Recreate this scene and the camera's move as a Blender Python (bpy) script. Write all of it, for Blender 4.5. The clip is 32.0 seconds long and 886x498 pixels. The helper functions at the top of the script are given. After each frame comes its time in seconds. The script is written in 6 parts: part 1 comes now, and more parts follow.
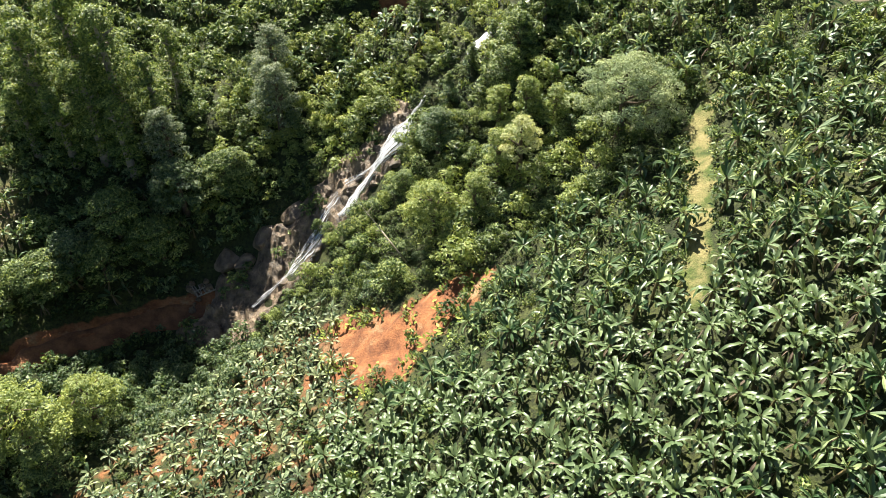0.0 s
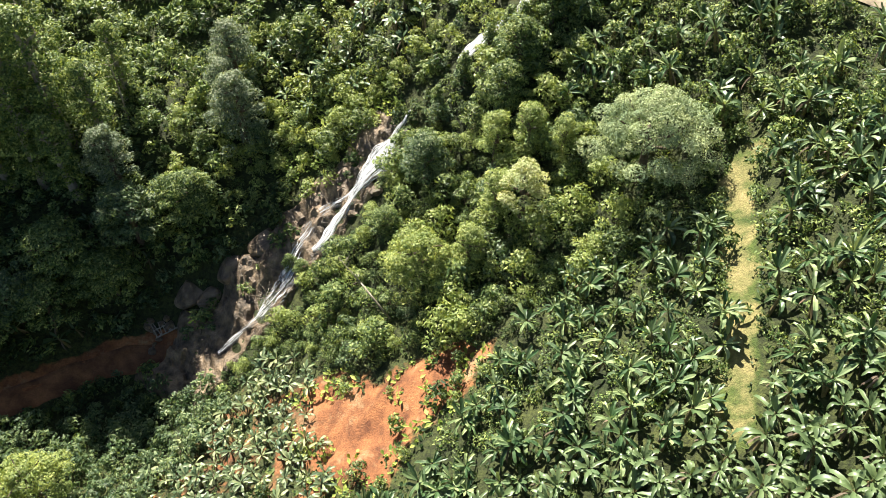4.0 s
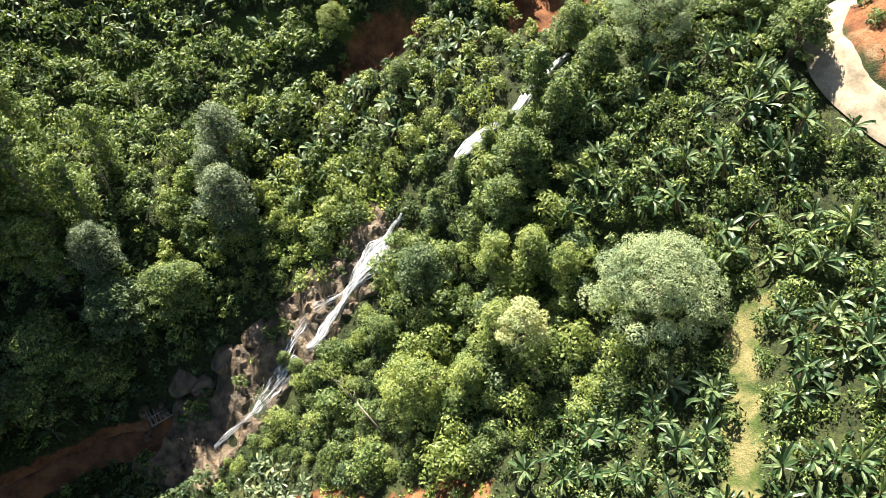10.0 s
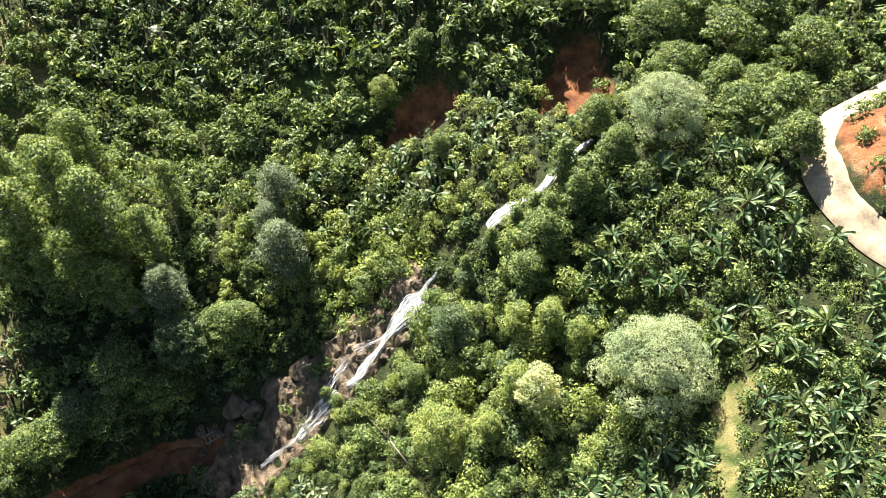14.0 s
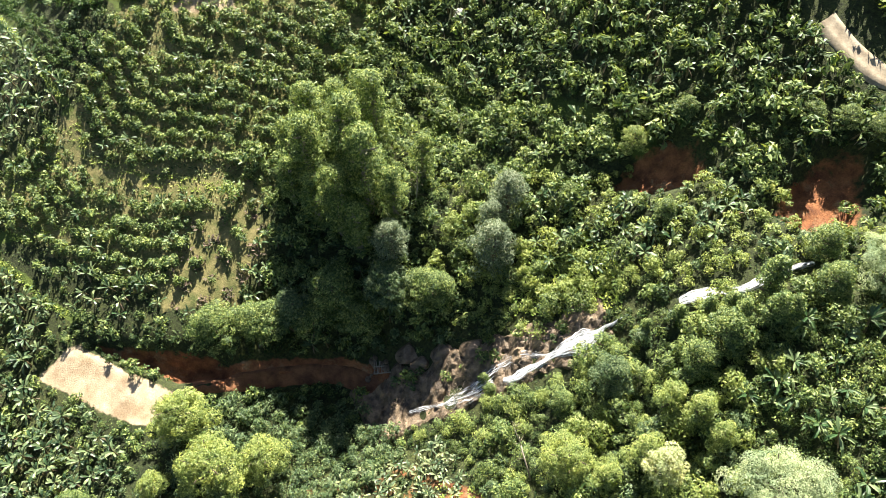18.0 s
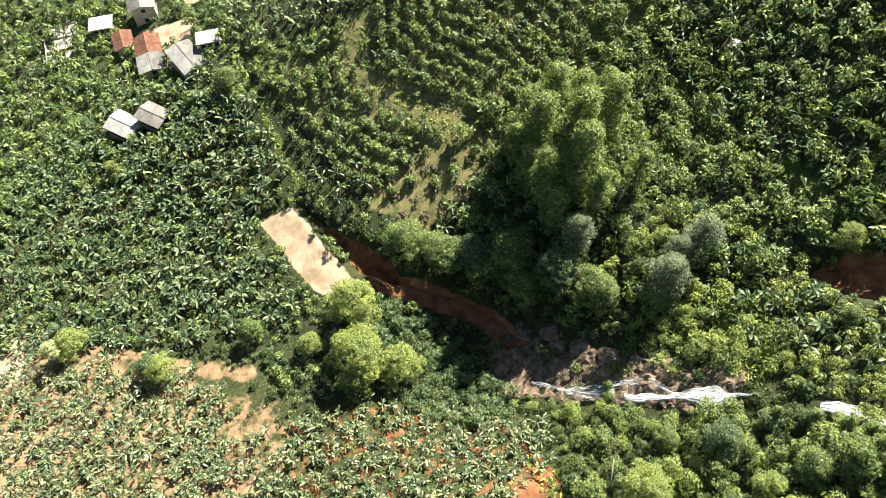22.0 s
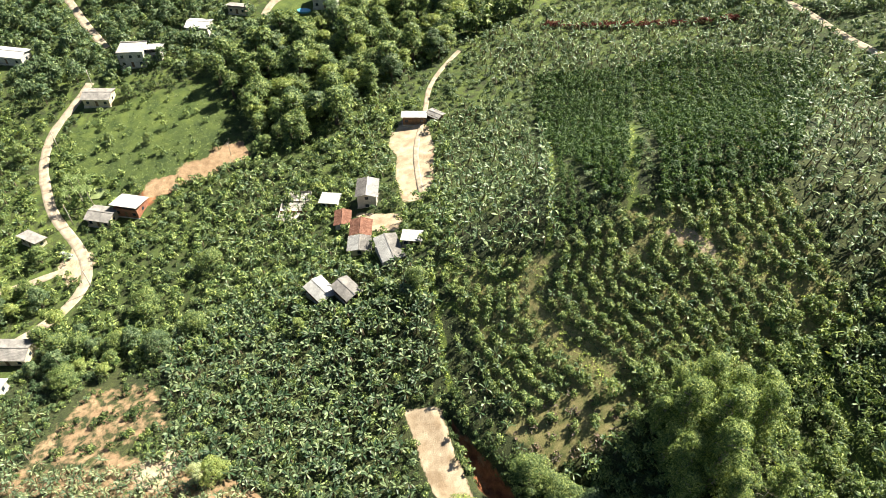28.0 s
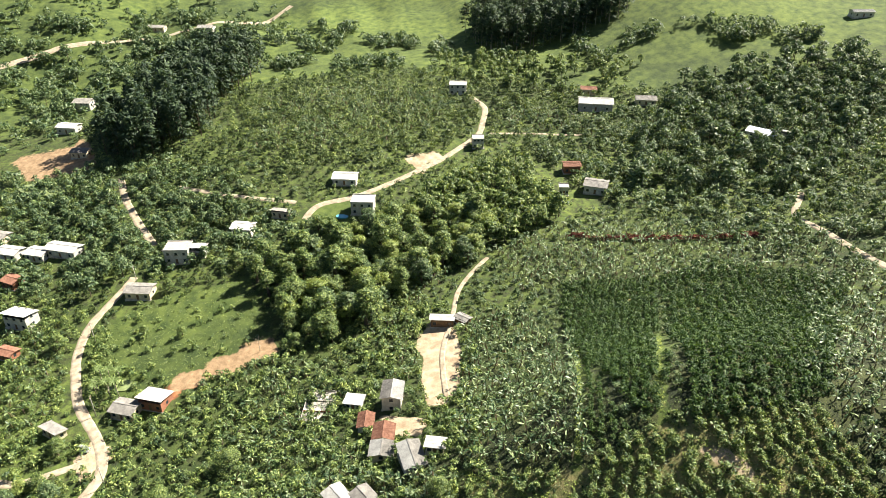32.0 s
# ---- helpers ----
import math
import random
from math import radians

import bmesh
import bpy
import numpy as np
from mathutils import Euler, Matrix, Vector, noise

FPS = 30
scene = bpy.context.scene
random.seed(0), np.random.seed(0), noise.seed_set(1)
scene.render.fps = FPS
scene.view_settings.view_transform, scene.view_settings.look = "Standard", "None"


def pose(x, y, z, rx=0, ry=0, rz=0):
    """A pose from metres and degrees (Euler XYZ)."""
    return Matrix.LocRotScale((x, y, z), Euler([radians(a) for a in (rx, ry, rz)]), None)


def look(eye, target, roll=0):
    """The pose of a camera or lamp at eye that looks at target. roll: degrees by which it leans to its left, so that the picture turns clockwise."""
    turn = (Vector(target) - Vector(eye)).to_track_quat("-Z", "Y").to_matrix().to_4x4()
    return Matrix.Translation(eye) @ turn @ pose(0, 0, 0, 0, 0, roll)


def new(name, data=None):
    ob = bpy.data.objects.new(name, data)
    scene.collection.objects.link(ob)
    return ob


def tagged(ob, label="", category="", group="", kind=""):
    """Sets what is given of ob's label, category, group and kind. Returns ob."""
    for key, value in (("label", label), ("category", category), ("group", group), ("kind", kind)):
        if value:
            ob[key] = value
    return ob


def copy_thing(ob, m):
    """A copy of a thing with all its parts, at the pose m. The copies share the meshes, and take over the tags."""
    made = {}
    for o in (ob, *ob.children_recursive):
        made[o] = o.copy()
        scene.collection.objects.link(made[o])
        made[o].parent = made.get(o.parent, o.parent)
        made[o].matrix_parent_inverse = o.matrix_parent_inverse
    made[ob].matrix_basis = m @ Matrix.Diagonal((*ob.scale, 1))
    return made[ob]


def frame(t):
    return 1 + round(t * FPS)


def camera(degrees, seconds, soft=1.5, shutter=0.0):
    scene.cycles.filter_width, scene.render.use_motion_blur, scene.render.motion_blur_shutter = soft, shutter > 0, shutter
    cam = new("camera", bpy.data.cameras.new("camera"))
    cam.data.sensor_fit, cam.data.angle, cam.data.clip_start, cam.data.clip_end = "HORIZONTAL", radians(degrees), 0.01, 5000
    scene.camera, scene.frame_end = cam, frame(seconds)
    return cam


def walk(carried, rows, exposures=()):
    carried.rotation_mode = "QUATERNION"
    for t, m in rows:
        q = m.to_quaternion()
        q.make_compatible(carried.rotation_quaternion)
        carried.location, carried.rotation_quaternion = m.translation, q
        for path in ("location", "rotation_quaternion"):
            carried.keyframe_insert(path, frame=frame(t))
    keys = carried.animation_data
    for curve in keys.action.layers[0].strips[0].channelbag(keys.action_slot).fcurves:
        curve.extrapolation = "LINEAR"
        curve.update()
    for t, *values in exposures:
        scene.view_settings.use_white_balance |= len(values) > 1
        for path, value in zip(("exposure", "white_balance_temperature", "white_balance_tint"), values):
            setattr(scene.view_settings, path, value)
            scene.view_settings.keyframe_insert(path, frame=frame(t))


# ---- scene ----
cam = camera(63.91, 32.0, soft=0.5)
# seconds, x, y, z, tilt below the horizon, turn to the west, lean
ROWS = [
    (0, 0.00, -0.00, 29.40, 41.34, 0.00, -0.10),
    (1, 0.20, 4.28, 29.86, 42.83, -0.09, -0.08),
    (2, 0.23, 8.60, 30.35, 44.41, -0.38, 0.02),
    (3, 0.24, 13.04, 30.84, 45.98, -0.70, 0.15),
    (3.5, 0.32, 15.44, 31.08, 46.75, -0.78, 0.09),
    (5.5, 0.86, 25.42, 32.36, 50.24, -0.82, -0.22),
    (6, 1.01, 27.77, 32.57, 51.00, -0.81, -0.20),
    (7, 1.16, 31.68, 33.22, 52.35, -0.92, -0.09),
    (7.5, 1.23, 32.68, 34.08, 52.49, -0.87, -0.15),
    (8, 1.25, 32.99, 35.37, 52.49, -0.84, -0.22),
    (9, 1.04, 32.97, 38.39, 52.52, -0.97, -0.15),
    (10, 0.80, 33.00, 41.54, 52.63, -1.13, -0.03),
    (11, 0.62, 33.01, 44.57, 52.81, -1.22, 0.00),
    (12, 0.40, 33.05, 47.70, 52.92, -1.31, 0.05),
    (12.5, 0.32, 33.06, 49.26, 52.94, -1.09, 0.03),
    (13, 0.27, 33.05, 50.80, 52.97, -0.48, 0.00),
    (13.5, 0.22, 33.04, 52.32, 53.00, 0.56, -0.03),
    (15.5, -0.61, 32.97, 58.32, 53.03, 10.34, 0.08),
    (16, -0.93, 33.01, 59.85, 53.04, 13.21, 0.12),
    (16.5, -1.23, 33.00, 61.46, 53.27, 16.46, 0.20),
    (17, -1.50, 32.98, 63.05, 53.81, 20.62, 0.18),
    (17.5, -1.78, 32.93, 64.56, 54.98, 24.90, 0.27),
    (18, -2.01, 32.86, 65.96, 56.20, 28.26, 0.30),
    (19, -2.33, 32.56, 68.69, 58.68, 35.12, 0.39),
    (20, -2.39, 32.33, 71.44, 60.90, 42.15, 0.23),
    (20.5, -2.33, 32.25, 72.77, 61.43, 45.36, 0.08),
    (21, -2.26, 32.12, 74.12, 61.34, 48.78, -0.05),
    (22, -2.29, 31.81, 76.83, 61.12, 55.66, -0.11),
    (23, -2.15, 31.38, 79.48, 60.83, 62.09, -0.12),
    (23.5, -2.11, 31.29, 80.84, 60.76, 65.20, -0.14),
    (24, -2.19, 31.33, 82.12, 60.77, 67.39, -0.18),
    (24.5, -2.41, 31.46, 83.31, 60.26, 68.73, -0.21),
    (25, -2.71, 31.64, 84.36, 58.44, 69.67, -0.28),
    (25.5, -2.98, 31.75, 85.30, 56.49, 70.34, -0.37),
    (27.5, -3.42, 30.99, 88.45, 48.15, 74.92, -0.06),
    (28, -3.48, 30.87, 88.96, 46.24, 75.50, -0.07),
    (29, -3.47, 30.74, 90.04, 42.19, 76.42, -0.04),
    (30, -3.74, 30.57, 90.70, 38.16, 76.97, 0.08),
    (31, -4.03, 30.53, 91.03, 34.05, 77.62, 0.12),
    (31.5, -4.04, 30.56, 91.17, 31.98, 77.93, 0.15),
    (32, -3.97, 30.62, 91.30, 30.51, 78.12, 0.18),
]


def flight(row):
    t, x, y, z, down, turn, lean = row
    return t, pose(x, y, z, 90 - down, 0, turn) @ pose(0, 0, 0, 0, 0, lean)


walk(cam, [flight(r) for r in ROWS], [(0, 1.68), (6, 1.74), (12, 1.8), (16, 1.94), (18, 1.98), (20, 1.9), (22, 1.75), (24, 1.62), (28, 1.62), (32, 1.59)])

# ---- light ----
world = bpy.data.worlds.new("sky")
scene.world = world
world.use_nodes = True
sky = world.node_tree.nodes.new("ShaderNodeTexSky")
sky.sky_type = "NISHITA"
sky.sun_disc = False
sky.sun_elevation, sky.sun_rotation = radians(45), radians(339)
backdrop_light = world.node_tree.nodes["Background"]
backdrop_light.inputs["Strength"].default_value = 0.031
world.node_tree.links.new(sky.outputs[0], backdrop_light.inputs["Color"])
sun = new("sun", bpy.data.lights.new("sun", "SUN"))
sun.data.energy, sun.data.angle, sun.data.color = 5.0, radians(0.5), (1.0, 0.93, 0.80)
sun.matrix_world = look((-0.253 * 400, 0.660 * 400, 0.707 * 400), (0, 0, 0))


# ---- materials ----
def material(name):
    m = bpy.data.materials.new(name)
    m.use_nodes = True
    return m, m.node_tree.nodes, m.node_tree.links, m.node_tree.nodes["Principled BSDF"]


def ramp(nodes, links, source, low, high, lo=0.35, hi=0.65):
    r = nodes.new("ShaderNodeValToRGB")
    r.color_ramp.elements[0].position, r.color_ramp.elements[1].position = lo, hi
    r.color_ramp.elements[0].color, r.color_ramp.elements[1].color = (*low, 1), (*high, 1)
    links.new(source, r.inputs[0])
    return r.outputs[0]


def noise_out(nodes, links, scale, detail=4.0, rough=0.6, place="Object"):
    c = nodes.new("ShaderNodeTexCoord")
    n = nodes.new("ShaderNodeTexNoise")
    n.inputs["Scale"].default_value, n.inputs["Detail"].default_value = scale, detail
    n.inputs["Roughness"].default_value = rough
    links.new(c.outputs[place], n.inputs["Vector"])
    return n.outputs["Fac"]


def mixed(nodes, links, fac, a, b, blend="MIX"):
    x = nodes.new("ShaderNodeMix")
    x.data_type, x.blend_type = "RGBA", blend
    for sock, v in ((x.inputs[0], fac), (x.inputs[6], a), (x.inputs[7], b)):
        if isinstance(v, bpy.types.NodeSocket):
            links.new(v, sock)
        else:
            sock.default_value = v if isinstance(v, float) else (*v, 1)
    return x.outputs[2]


def bump(nodes, links, bsdf, height, strength, distance):
    b = nodes.new("ShaderNodeBump")
    b.inputs["Strength"].default_value, b.inputs["Distance"].default_value = strength, distance
    links.new(height, b.inputs["Height"])
    links.new(b.outputs[0], bsdf.inputs["Normal"])


def surface(name, low, high, scale, rough=0.85, relief=0.3, fine=None, metal=0.0, distance=0.05):
    """A solid surface: two colours mottled at one scale, a finer grain over it, and relief."""
    m, nodes, links, bsdf = material(name)
    broad = noise_out(nodes, links, scale)
    grain = noise_out(nodes, links, fine or scale * 9, 3.0, 0.7)
    base = ramp(nodes, links, broad, low, high)
    speck = ramp(nodes, links, grain, (0.72, 0.72, 0.72), (1.18, 1.16, 1.12), 0.3, 0.7)
    links.new(mixed(nodes, links, 1.0, base, speck, "MULTIPLY"), bsdf.inputs["Base Color"])
    bsdf.inputs["Roughness"].default_value, bsdf.inputs["Metallic"].default_value = rough, metal
    bump(nodes, links, bsdf, grain, relief, distance)
    return m


def foliage(name, low, high, rough=0.55, through_light=0.24, gloss=0.35, per="island"):
    """Leaves: each leaf its own tone between two greens, with light shining through."""
    m, nodes, links, bsdf = material(name)
    if per == "island":
        pick = nodes.new("ShaderNodeNewGeometry").outputs["Random Per Island"]
    else:
        pick = nodes.new("ShaderNodeObjectInfo").outputs["Random"]
    few = nodes.new("ShaderNodeMath")
    few.operation = "POWER"
    few.inputs[1].default_value = 1.7
    links.new(pick, few.inputs[0])
    tone = ramp(nodes, links, few.outputs[0], low, high, 0.05, 0.95)
    patch = ramp(nodes, links, noise_out(nodes, links, 0.35, 3.0), (0.62, 0.7, 0.68), (1.3, 1.2, 1.05))
    colour = mixed(nodes, links, 1.0, mixed(nodes, links, 1.0, tone, (1.06, 1.0, 1.8), "MULTIPLY"), patch, "MULTIPLY")
    links.new(colour, bsdf.inputs["Base Color"])
    bsdf.inputs["Roughness"].default_value = rough
    bsdf.inputs["Specular IOR Level"].default_value = gloss
    thin = nodes.new("ShaderNodeBsdfTranslucent")
    links.new(mixed(nodes, links, 1.0, colour, (1.25, 1.15, 0.6), "MULTIPLY"), thin.inputs["Color"])
    mix = nodes.new("ShaderNodeMixShader")
    mix.inputs[0].default_value = through_light
    links.new(bsdf.outputs[0], mix.inputs[1])
    links.new(thin.outputs[0], mix.inputs[2])
    links.new(mix.outputs[0], nodes["Material Output"].inputs["Surface"])
    return m


LEAF = {
    "banana": foliage("banana_leaf", (0.04, 0.095, 0.02), (0.27, 0.37, 0.105), 0.42, 0.22, 0.55),
    "banana_pale": foliage("pale_banana_leaf", (0.075, 0.135, 0.036), (0.33, 0.405, 0.125), 0.42, 0.22, 0.6),
    "banana_deep": foliage("deep_green_banana_leaf", (0.035, 0.08, 0.02), (0.22, 0.305, 0.085), 0.46, 0.2, 0.4),
    "shrub": foliage("shrub_leaf", (0.05, 0.105, 0.016), (0.33, 0.435, 0.08), 0.5, 0.24, 0.45),
    "weed": foliage("weed_leaf", (0.045, 0.09, 0.013), (0.26, 0.35, 0.06), 0.5, 0.24, 0.5),
    "under": foliage("undergrowth_leaf", (0.02, 0.05, 0.009), (0.13, 0.19, 0.035), 0.6, 0.22, 0.3),
    "coffee": foliage("coffee_leaf", (0.02, 0.06, 0.008), (0.11, 0.19, 0.028), 0.5, 0.22, 0.3),
    "soft": foliage("soft_grey_green_leaf", (0.25, 0.335, 0.11), (0.42, 0.525, 0.185), 0.8, 0.2, 0.1),
    "yellow": foliage("yellow_green_leaf", (0.36, 0.44, 0.11), (0.62, 0.68, 0.26), 0.6, 0.3, 0.25),
    "lime": foliage("lime_green_leaf", (0.15, 0.225, 0.03), (0.40, 0.49, 0.085), 0.5, 0.26, 0.5),
    "grass": foliage("bank_grass_blade", (0.18, 0.28, 0.03), (0.44, 0.55, 0.09), 0.6, 0.3, 0.3),
    "dark": foliage("dark_green_leaf", (0.04, 0.09, 0.02), (0.21, 0.30, 0.075), 0.5, 0.24, 0.5),
    "grey": foliage("grey_green_leaf", (0.09, 0.145, 0.045), (0.30, 0.38, 0.15), 0.55, 0.26, 0.4),
    "eucalyptus": foliage("eucalyptus_leaf", (0.07, 0.135, 0.02), (0.37, 0.48, 0.085), 0.5, 0.3, 0.4),
    "pine": foliage("dark_conifer_leaf", (0.022, 0.05, 0.016), (0.085, 0.14, 0.036), 0.6, 0.25),
}
RUST = foliage("rust_brown_leaf", (0.11, 0.04, 0.02), (0.26, 0.10, 0.045), 0.8, 0.15, 0.1)
DRY = foliage("dry_banana_leaf", (0.12, 0.10, 0.045), (0.25, 0.21, 0.10), 0.8, 0.15, 0.1)
STEM = surface("banana_stem_bark", (0.10, 0.09, 0.035), (0.22, 0.17, 0.08), 3.0, 0.6)
BARK = surface("tree_bark", (0.07, 0.05, 0.035), (0.17, 0.13, 0.09), 4.0, 0.95, 0.6)
PALE_BARK = surface("pale_bark", (0.22, 0.19, 0.14), (0.40, 0.36, 0.29), 3.0, 0.9, 0.4)
RED_SOIL = surface("red_soil", (0.11, 0.046, 0.022), (0.28, 0.13, 0.06), 0.5, 0.95, 0.8, 6.0, 0.0, 0.15)
PALE_SOIL = surface("pale_sandy_soil", (0.32, 0.22, 0.12), (0.46, 0.35, 0.22), 0.4, 0.95, 0.5, 5.0)
ROAD_DIRT = surface("pale_dirt_road", (0.28, 0.225, 0.16), (0.47, 0.40, 0.30), 0.55, 0.95, 0.4, 4.0)
ROCK = surface("brown_grey_rock", (0.05, 0.037, 0.026), (0.30, 0.22, 0.145), 0.7, 0.5, 1.0, 4.0, 0.0, 0.25)
CONCRETE = surface("grey_concrete", (0.34, 0.32, 0.28), (0.52, 0.49, 0.44), 0.8, 0.9, 0.2)
WHITE = surface("white_plaster", (0.42, 0.40, 0.36), (0.60, 0.58, 0.54), 0.7, 0.85, 0.1)
CREAM = surface("cream_plaster", (0.52, 0.43, 0.30), (0.68, 0.59, 0.44), 0.7, 0.85, 0.1)
BRICK_RED = surface("raw_red_brick", (0.24, 0.09, 0.05), (0.38, 0.17, 0.10), 2.0, 0.9, 0.5)
SHEET = surface("grey_fibre_cement", (0.14, 0.135, 0.125), (0.28, 0.265, 0.245), 0.6, 0.75, 0.15)
SHEET_PALE = surface("pale_metal_sheet", (0.29, 0.29, 0.28), (0.47, 0.47, 0.45), 0.5, 0.45, 0.1)
SHEET_BLUE = surface("blue_grey_metal_sheet", (0.36, 0.42, 0.52), (0.52, 0.58, 0.68), 0.5, 0.45, 0.1)
CLAY = surface("red_clay_tile", (0.15, 0.065, 0.04), (0.30, 0.15, 0.10), 1.2, 0.9, 0.5)
TIMBER = surface("brown_timber", (0.10, 0.06, 0.035), (0.24, 0.15, 0.08), 3.0, 0.85, 0.4)
PALE_TIMBER = surface("pale_weathered_timber", (0.25, 0.22, 0.18), (0.44, 0.40, 0.33), 3.0, 0.9, 0.4)
GLASS, _n, _l, _b = material("dark_window_glass")
_b.inputs["Base Color"].default_value, _b.inputs["Roughness"].default_value = (0.03, 0.04, 0.05, 1), 0.08
POND = surface("green_pond_water", (0.17, 0.22, 0.09), (0.25, 0.30, 0.14), 0.1, 0.12, 0.02)
POOL = surface("pool_water", (0.08, 0.36, 0.50), (0.14, 0.46, 0.60), 0.4, 0.08, 0.02)



def water_sheet(name, grey, lo, hi, run):
    """Falling water: strands drawn out along the fall, torn open so that the rock shows between them."""
    m, nodes, links, bsdf = material(name)
    c = nodes.new("ShaderNodeTexCoord")
    s = nodes.new("ShaderNodeMapping")
    s.inputs["Scale"].default_value = (1.7, run, 1)
    links.new(c.outputs["UV"], s.inputs[0])
    w = nodes.new("ShaderNodeTexNoise")
    w.inputs["Scale"].default_value, w.inputs["Detail"].default_value, w.inputs["Roughness"].default_value = 3.2, 6.0, 0.66
    links.new(s.outputs[0], w.inputs["Vector"])
    links.new(ramp(nodes, links, w.outputs["Fac"], grey, (0.86, 0.88, 0.90), 0.42, 0.64), bsdf.inputs["Base Color"])
    bsdf.inputs["Roughness"].default_value = 0.3
    bump(nodes, links, bsdf, w.outputs["Fac"], 0.7, 0.15)
    x = nodes.new("ShaderNodeSeparateXYZ")
    links.new(c.outputs["UV"], x.inputs[0])
    e = nodes.new("ShaderNodeMath")
    e.operation = "ABSOLUTE"
    links.new(x.outputs[0], e.inputs[0])
    d = nodes.new("ShaderNodeMath")
    d.operation = "MULTIPLY_ADD"
    d.inputs[1].default_value = -0.2
    links.new(e.outputs[0], d.inputs[0])
    links.new(w.outputs["Fac"], d.inputs[2])
    r = nodes.new("ShaderNodeMapRange")
    r.inputs[1].default_value, r.inputs[2].default_value = lo, hi
    links.new(d.outputs[0], r.inputs[0])
    links.new(r.outputs[0], bsdf.inputs["Alpha"])
    return m


WATER = water_sheet("white_falling_water", (0.34, 0.36, 0.38), 0.27, 0.44, 0.16)
VEIL = water_sheet("thin_grey_water_veil", (0.2, 0.21, 0.24), 0.39, 0.57, 0.11)

# ---- the lie of the land ----
HILLS = [
    -0.2, 4, -4.7, 1.9, 23.5, -10.1, -21, -17.7, -10.8, 13.8,
    -30.3, -3.6, 4.2, -15.4, 0.7, -27.1, -8.9, -6.3, -21.8, 7.8,
    -8.5, -24.3, -29.6, 2.8, 9.2, -2.8, 1.6, 15.3, 34.2, 15.1,
]
SPURS = [
    -6.2, 10.8, 1.6, 12.2, 12.8, 8.1, -14, -2.3, 2, -1.4,
    -2, -0.4, 11, -13.8, -8.8, -7.4, -6.4, -8.2, -4.3, 6.5,
    -1.7, 3.6, -2.6, -0.8, -5.9, -0.6, -0.3, -4.8, -4.7, -14.6,
]
KNOLLS = [
    -3.4, -14, 7.7, -2.2, -3.5, -3.4, -2.7, -0.9, -1.3, -1.9,
    0.2, -1, -0.8, -3.3, 2.9, -0.1, 2.6, 0.4, 4.5, -2.9,
]


def ground(x, y):
    """The height of the land at plan places, as a sum of round hills."""
    x, y = np.asarray(x, float), np.asarray(y, float)
    z = np.full(np.broadcast(x, y).shape, 1.7)
    for heights, xs, ys, spread in (
            (HILLS, range(-700, 51, 150), range(-200, 361, 140), 120.0),
            (SPURS, range(-105, 46, 30), range(5, 126, 30), 28.0),
            (KNOLLS, range(-38, 39, 19), range(50, 105, 18), 13.0)):
        k = 0
        for gx in xs:
            for gy in ys:
                z = z + heights[k] * np.exp(-((x - gx) ** 2 + (y - gy) ** 2) / (2 * spread ** 2))
                k += 1
    far = np.clip((np.hypot(x + 200, y - 60) - 620) / 900, 0, 1)
    pasture = 17 * np.exp(-((x + 455) ** 2 / 5200 + (y - 285) ** 2 / 4600)) + 9 * np.exp(-((x + 590) ** 2 / 2600 + (y + 150) ** 2 / 9000))
    return z + pasture + 110 * far * far * (3 - 2 * far)


def inside(poly, x, y):
    hit = np.zeros(np.shape(x), bool)
    for (ax, ay), (bx, by) in zip(poly, poly[1:] + poly[:1]):
        if ay != by:
            hit ^= ((ay > y) != (by > y)) & (x < (bx - ax) * (y - ay) / (by - ay) + ax)
    return hit


def beside(line, x, y):
    """How far plan places lie from a line."""
    best = np.full(np.shape(x), 1e9)
    for (ax, ay), (bx, by) in zip(line, line[1:]):
        dx, dy = bx - ax, by - ay
        t = np.clip(((x - ax) * dx + (y - ay) * dy) / (dx * dx + dy * dy + 1e-9), 0, 1)
        best = np.minimum(best, np.hypot(x - ax - t * dx, y - ay - t * dy))
    return best


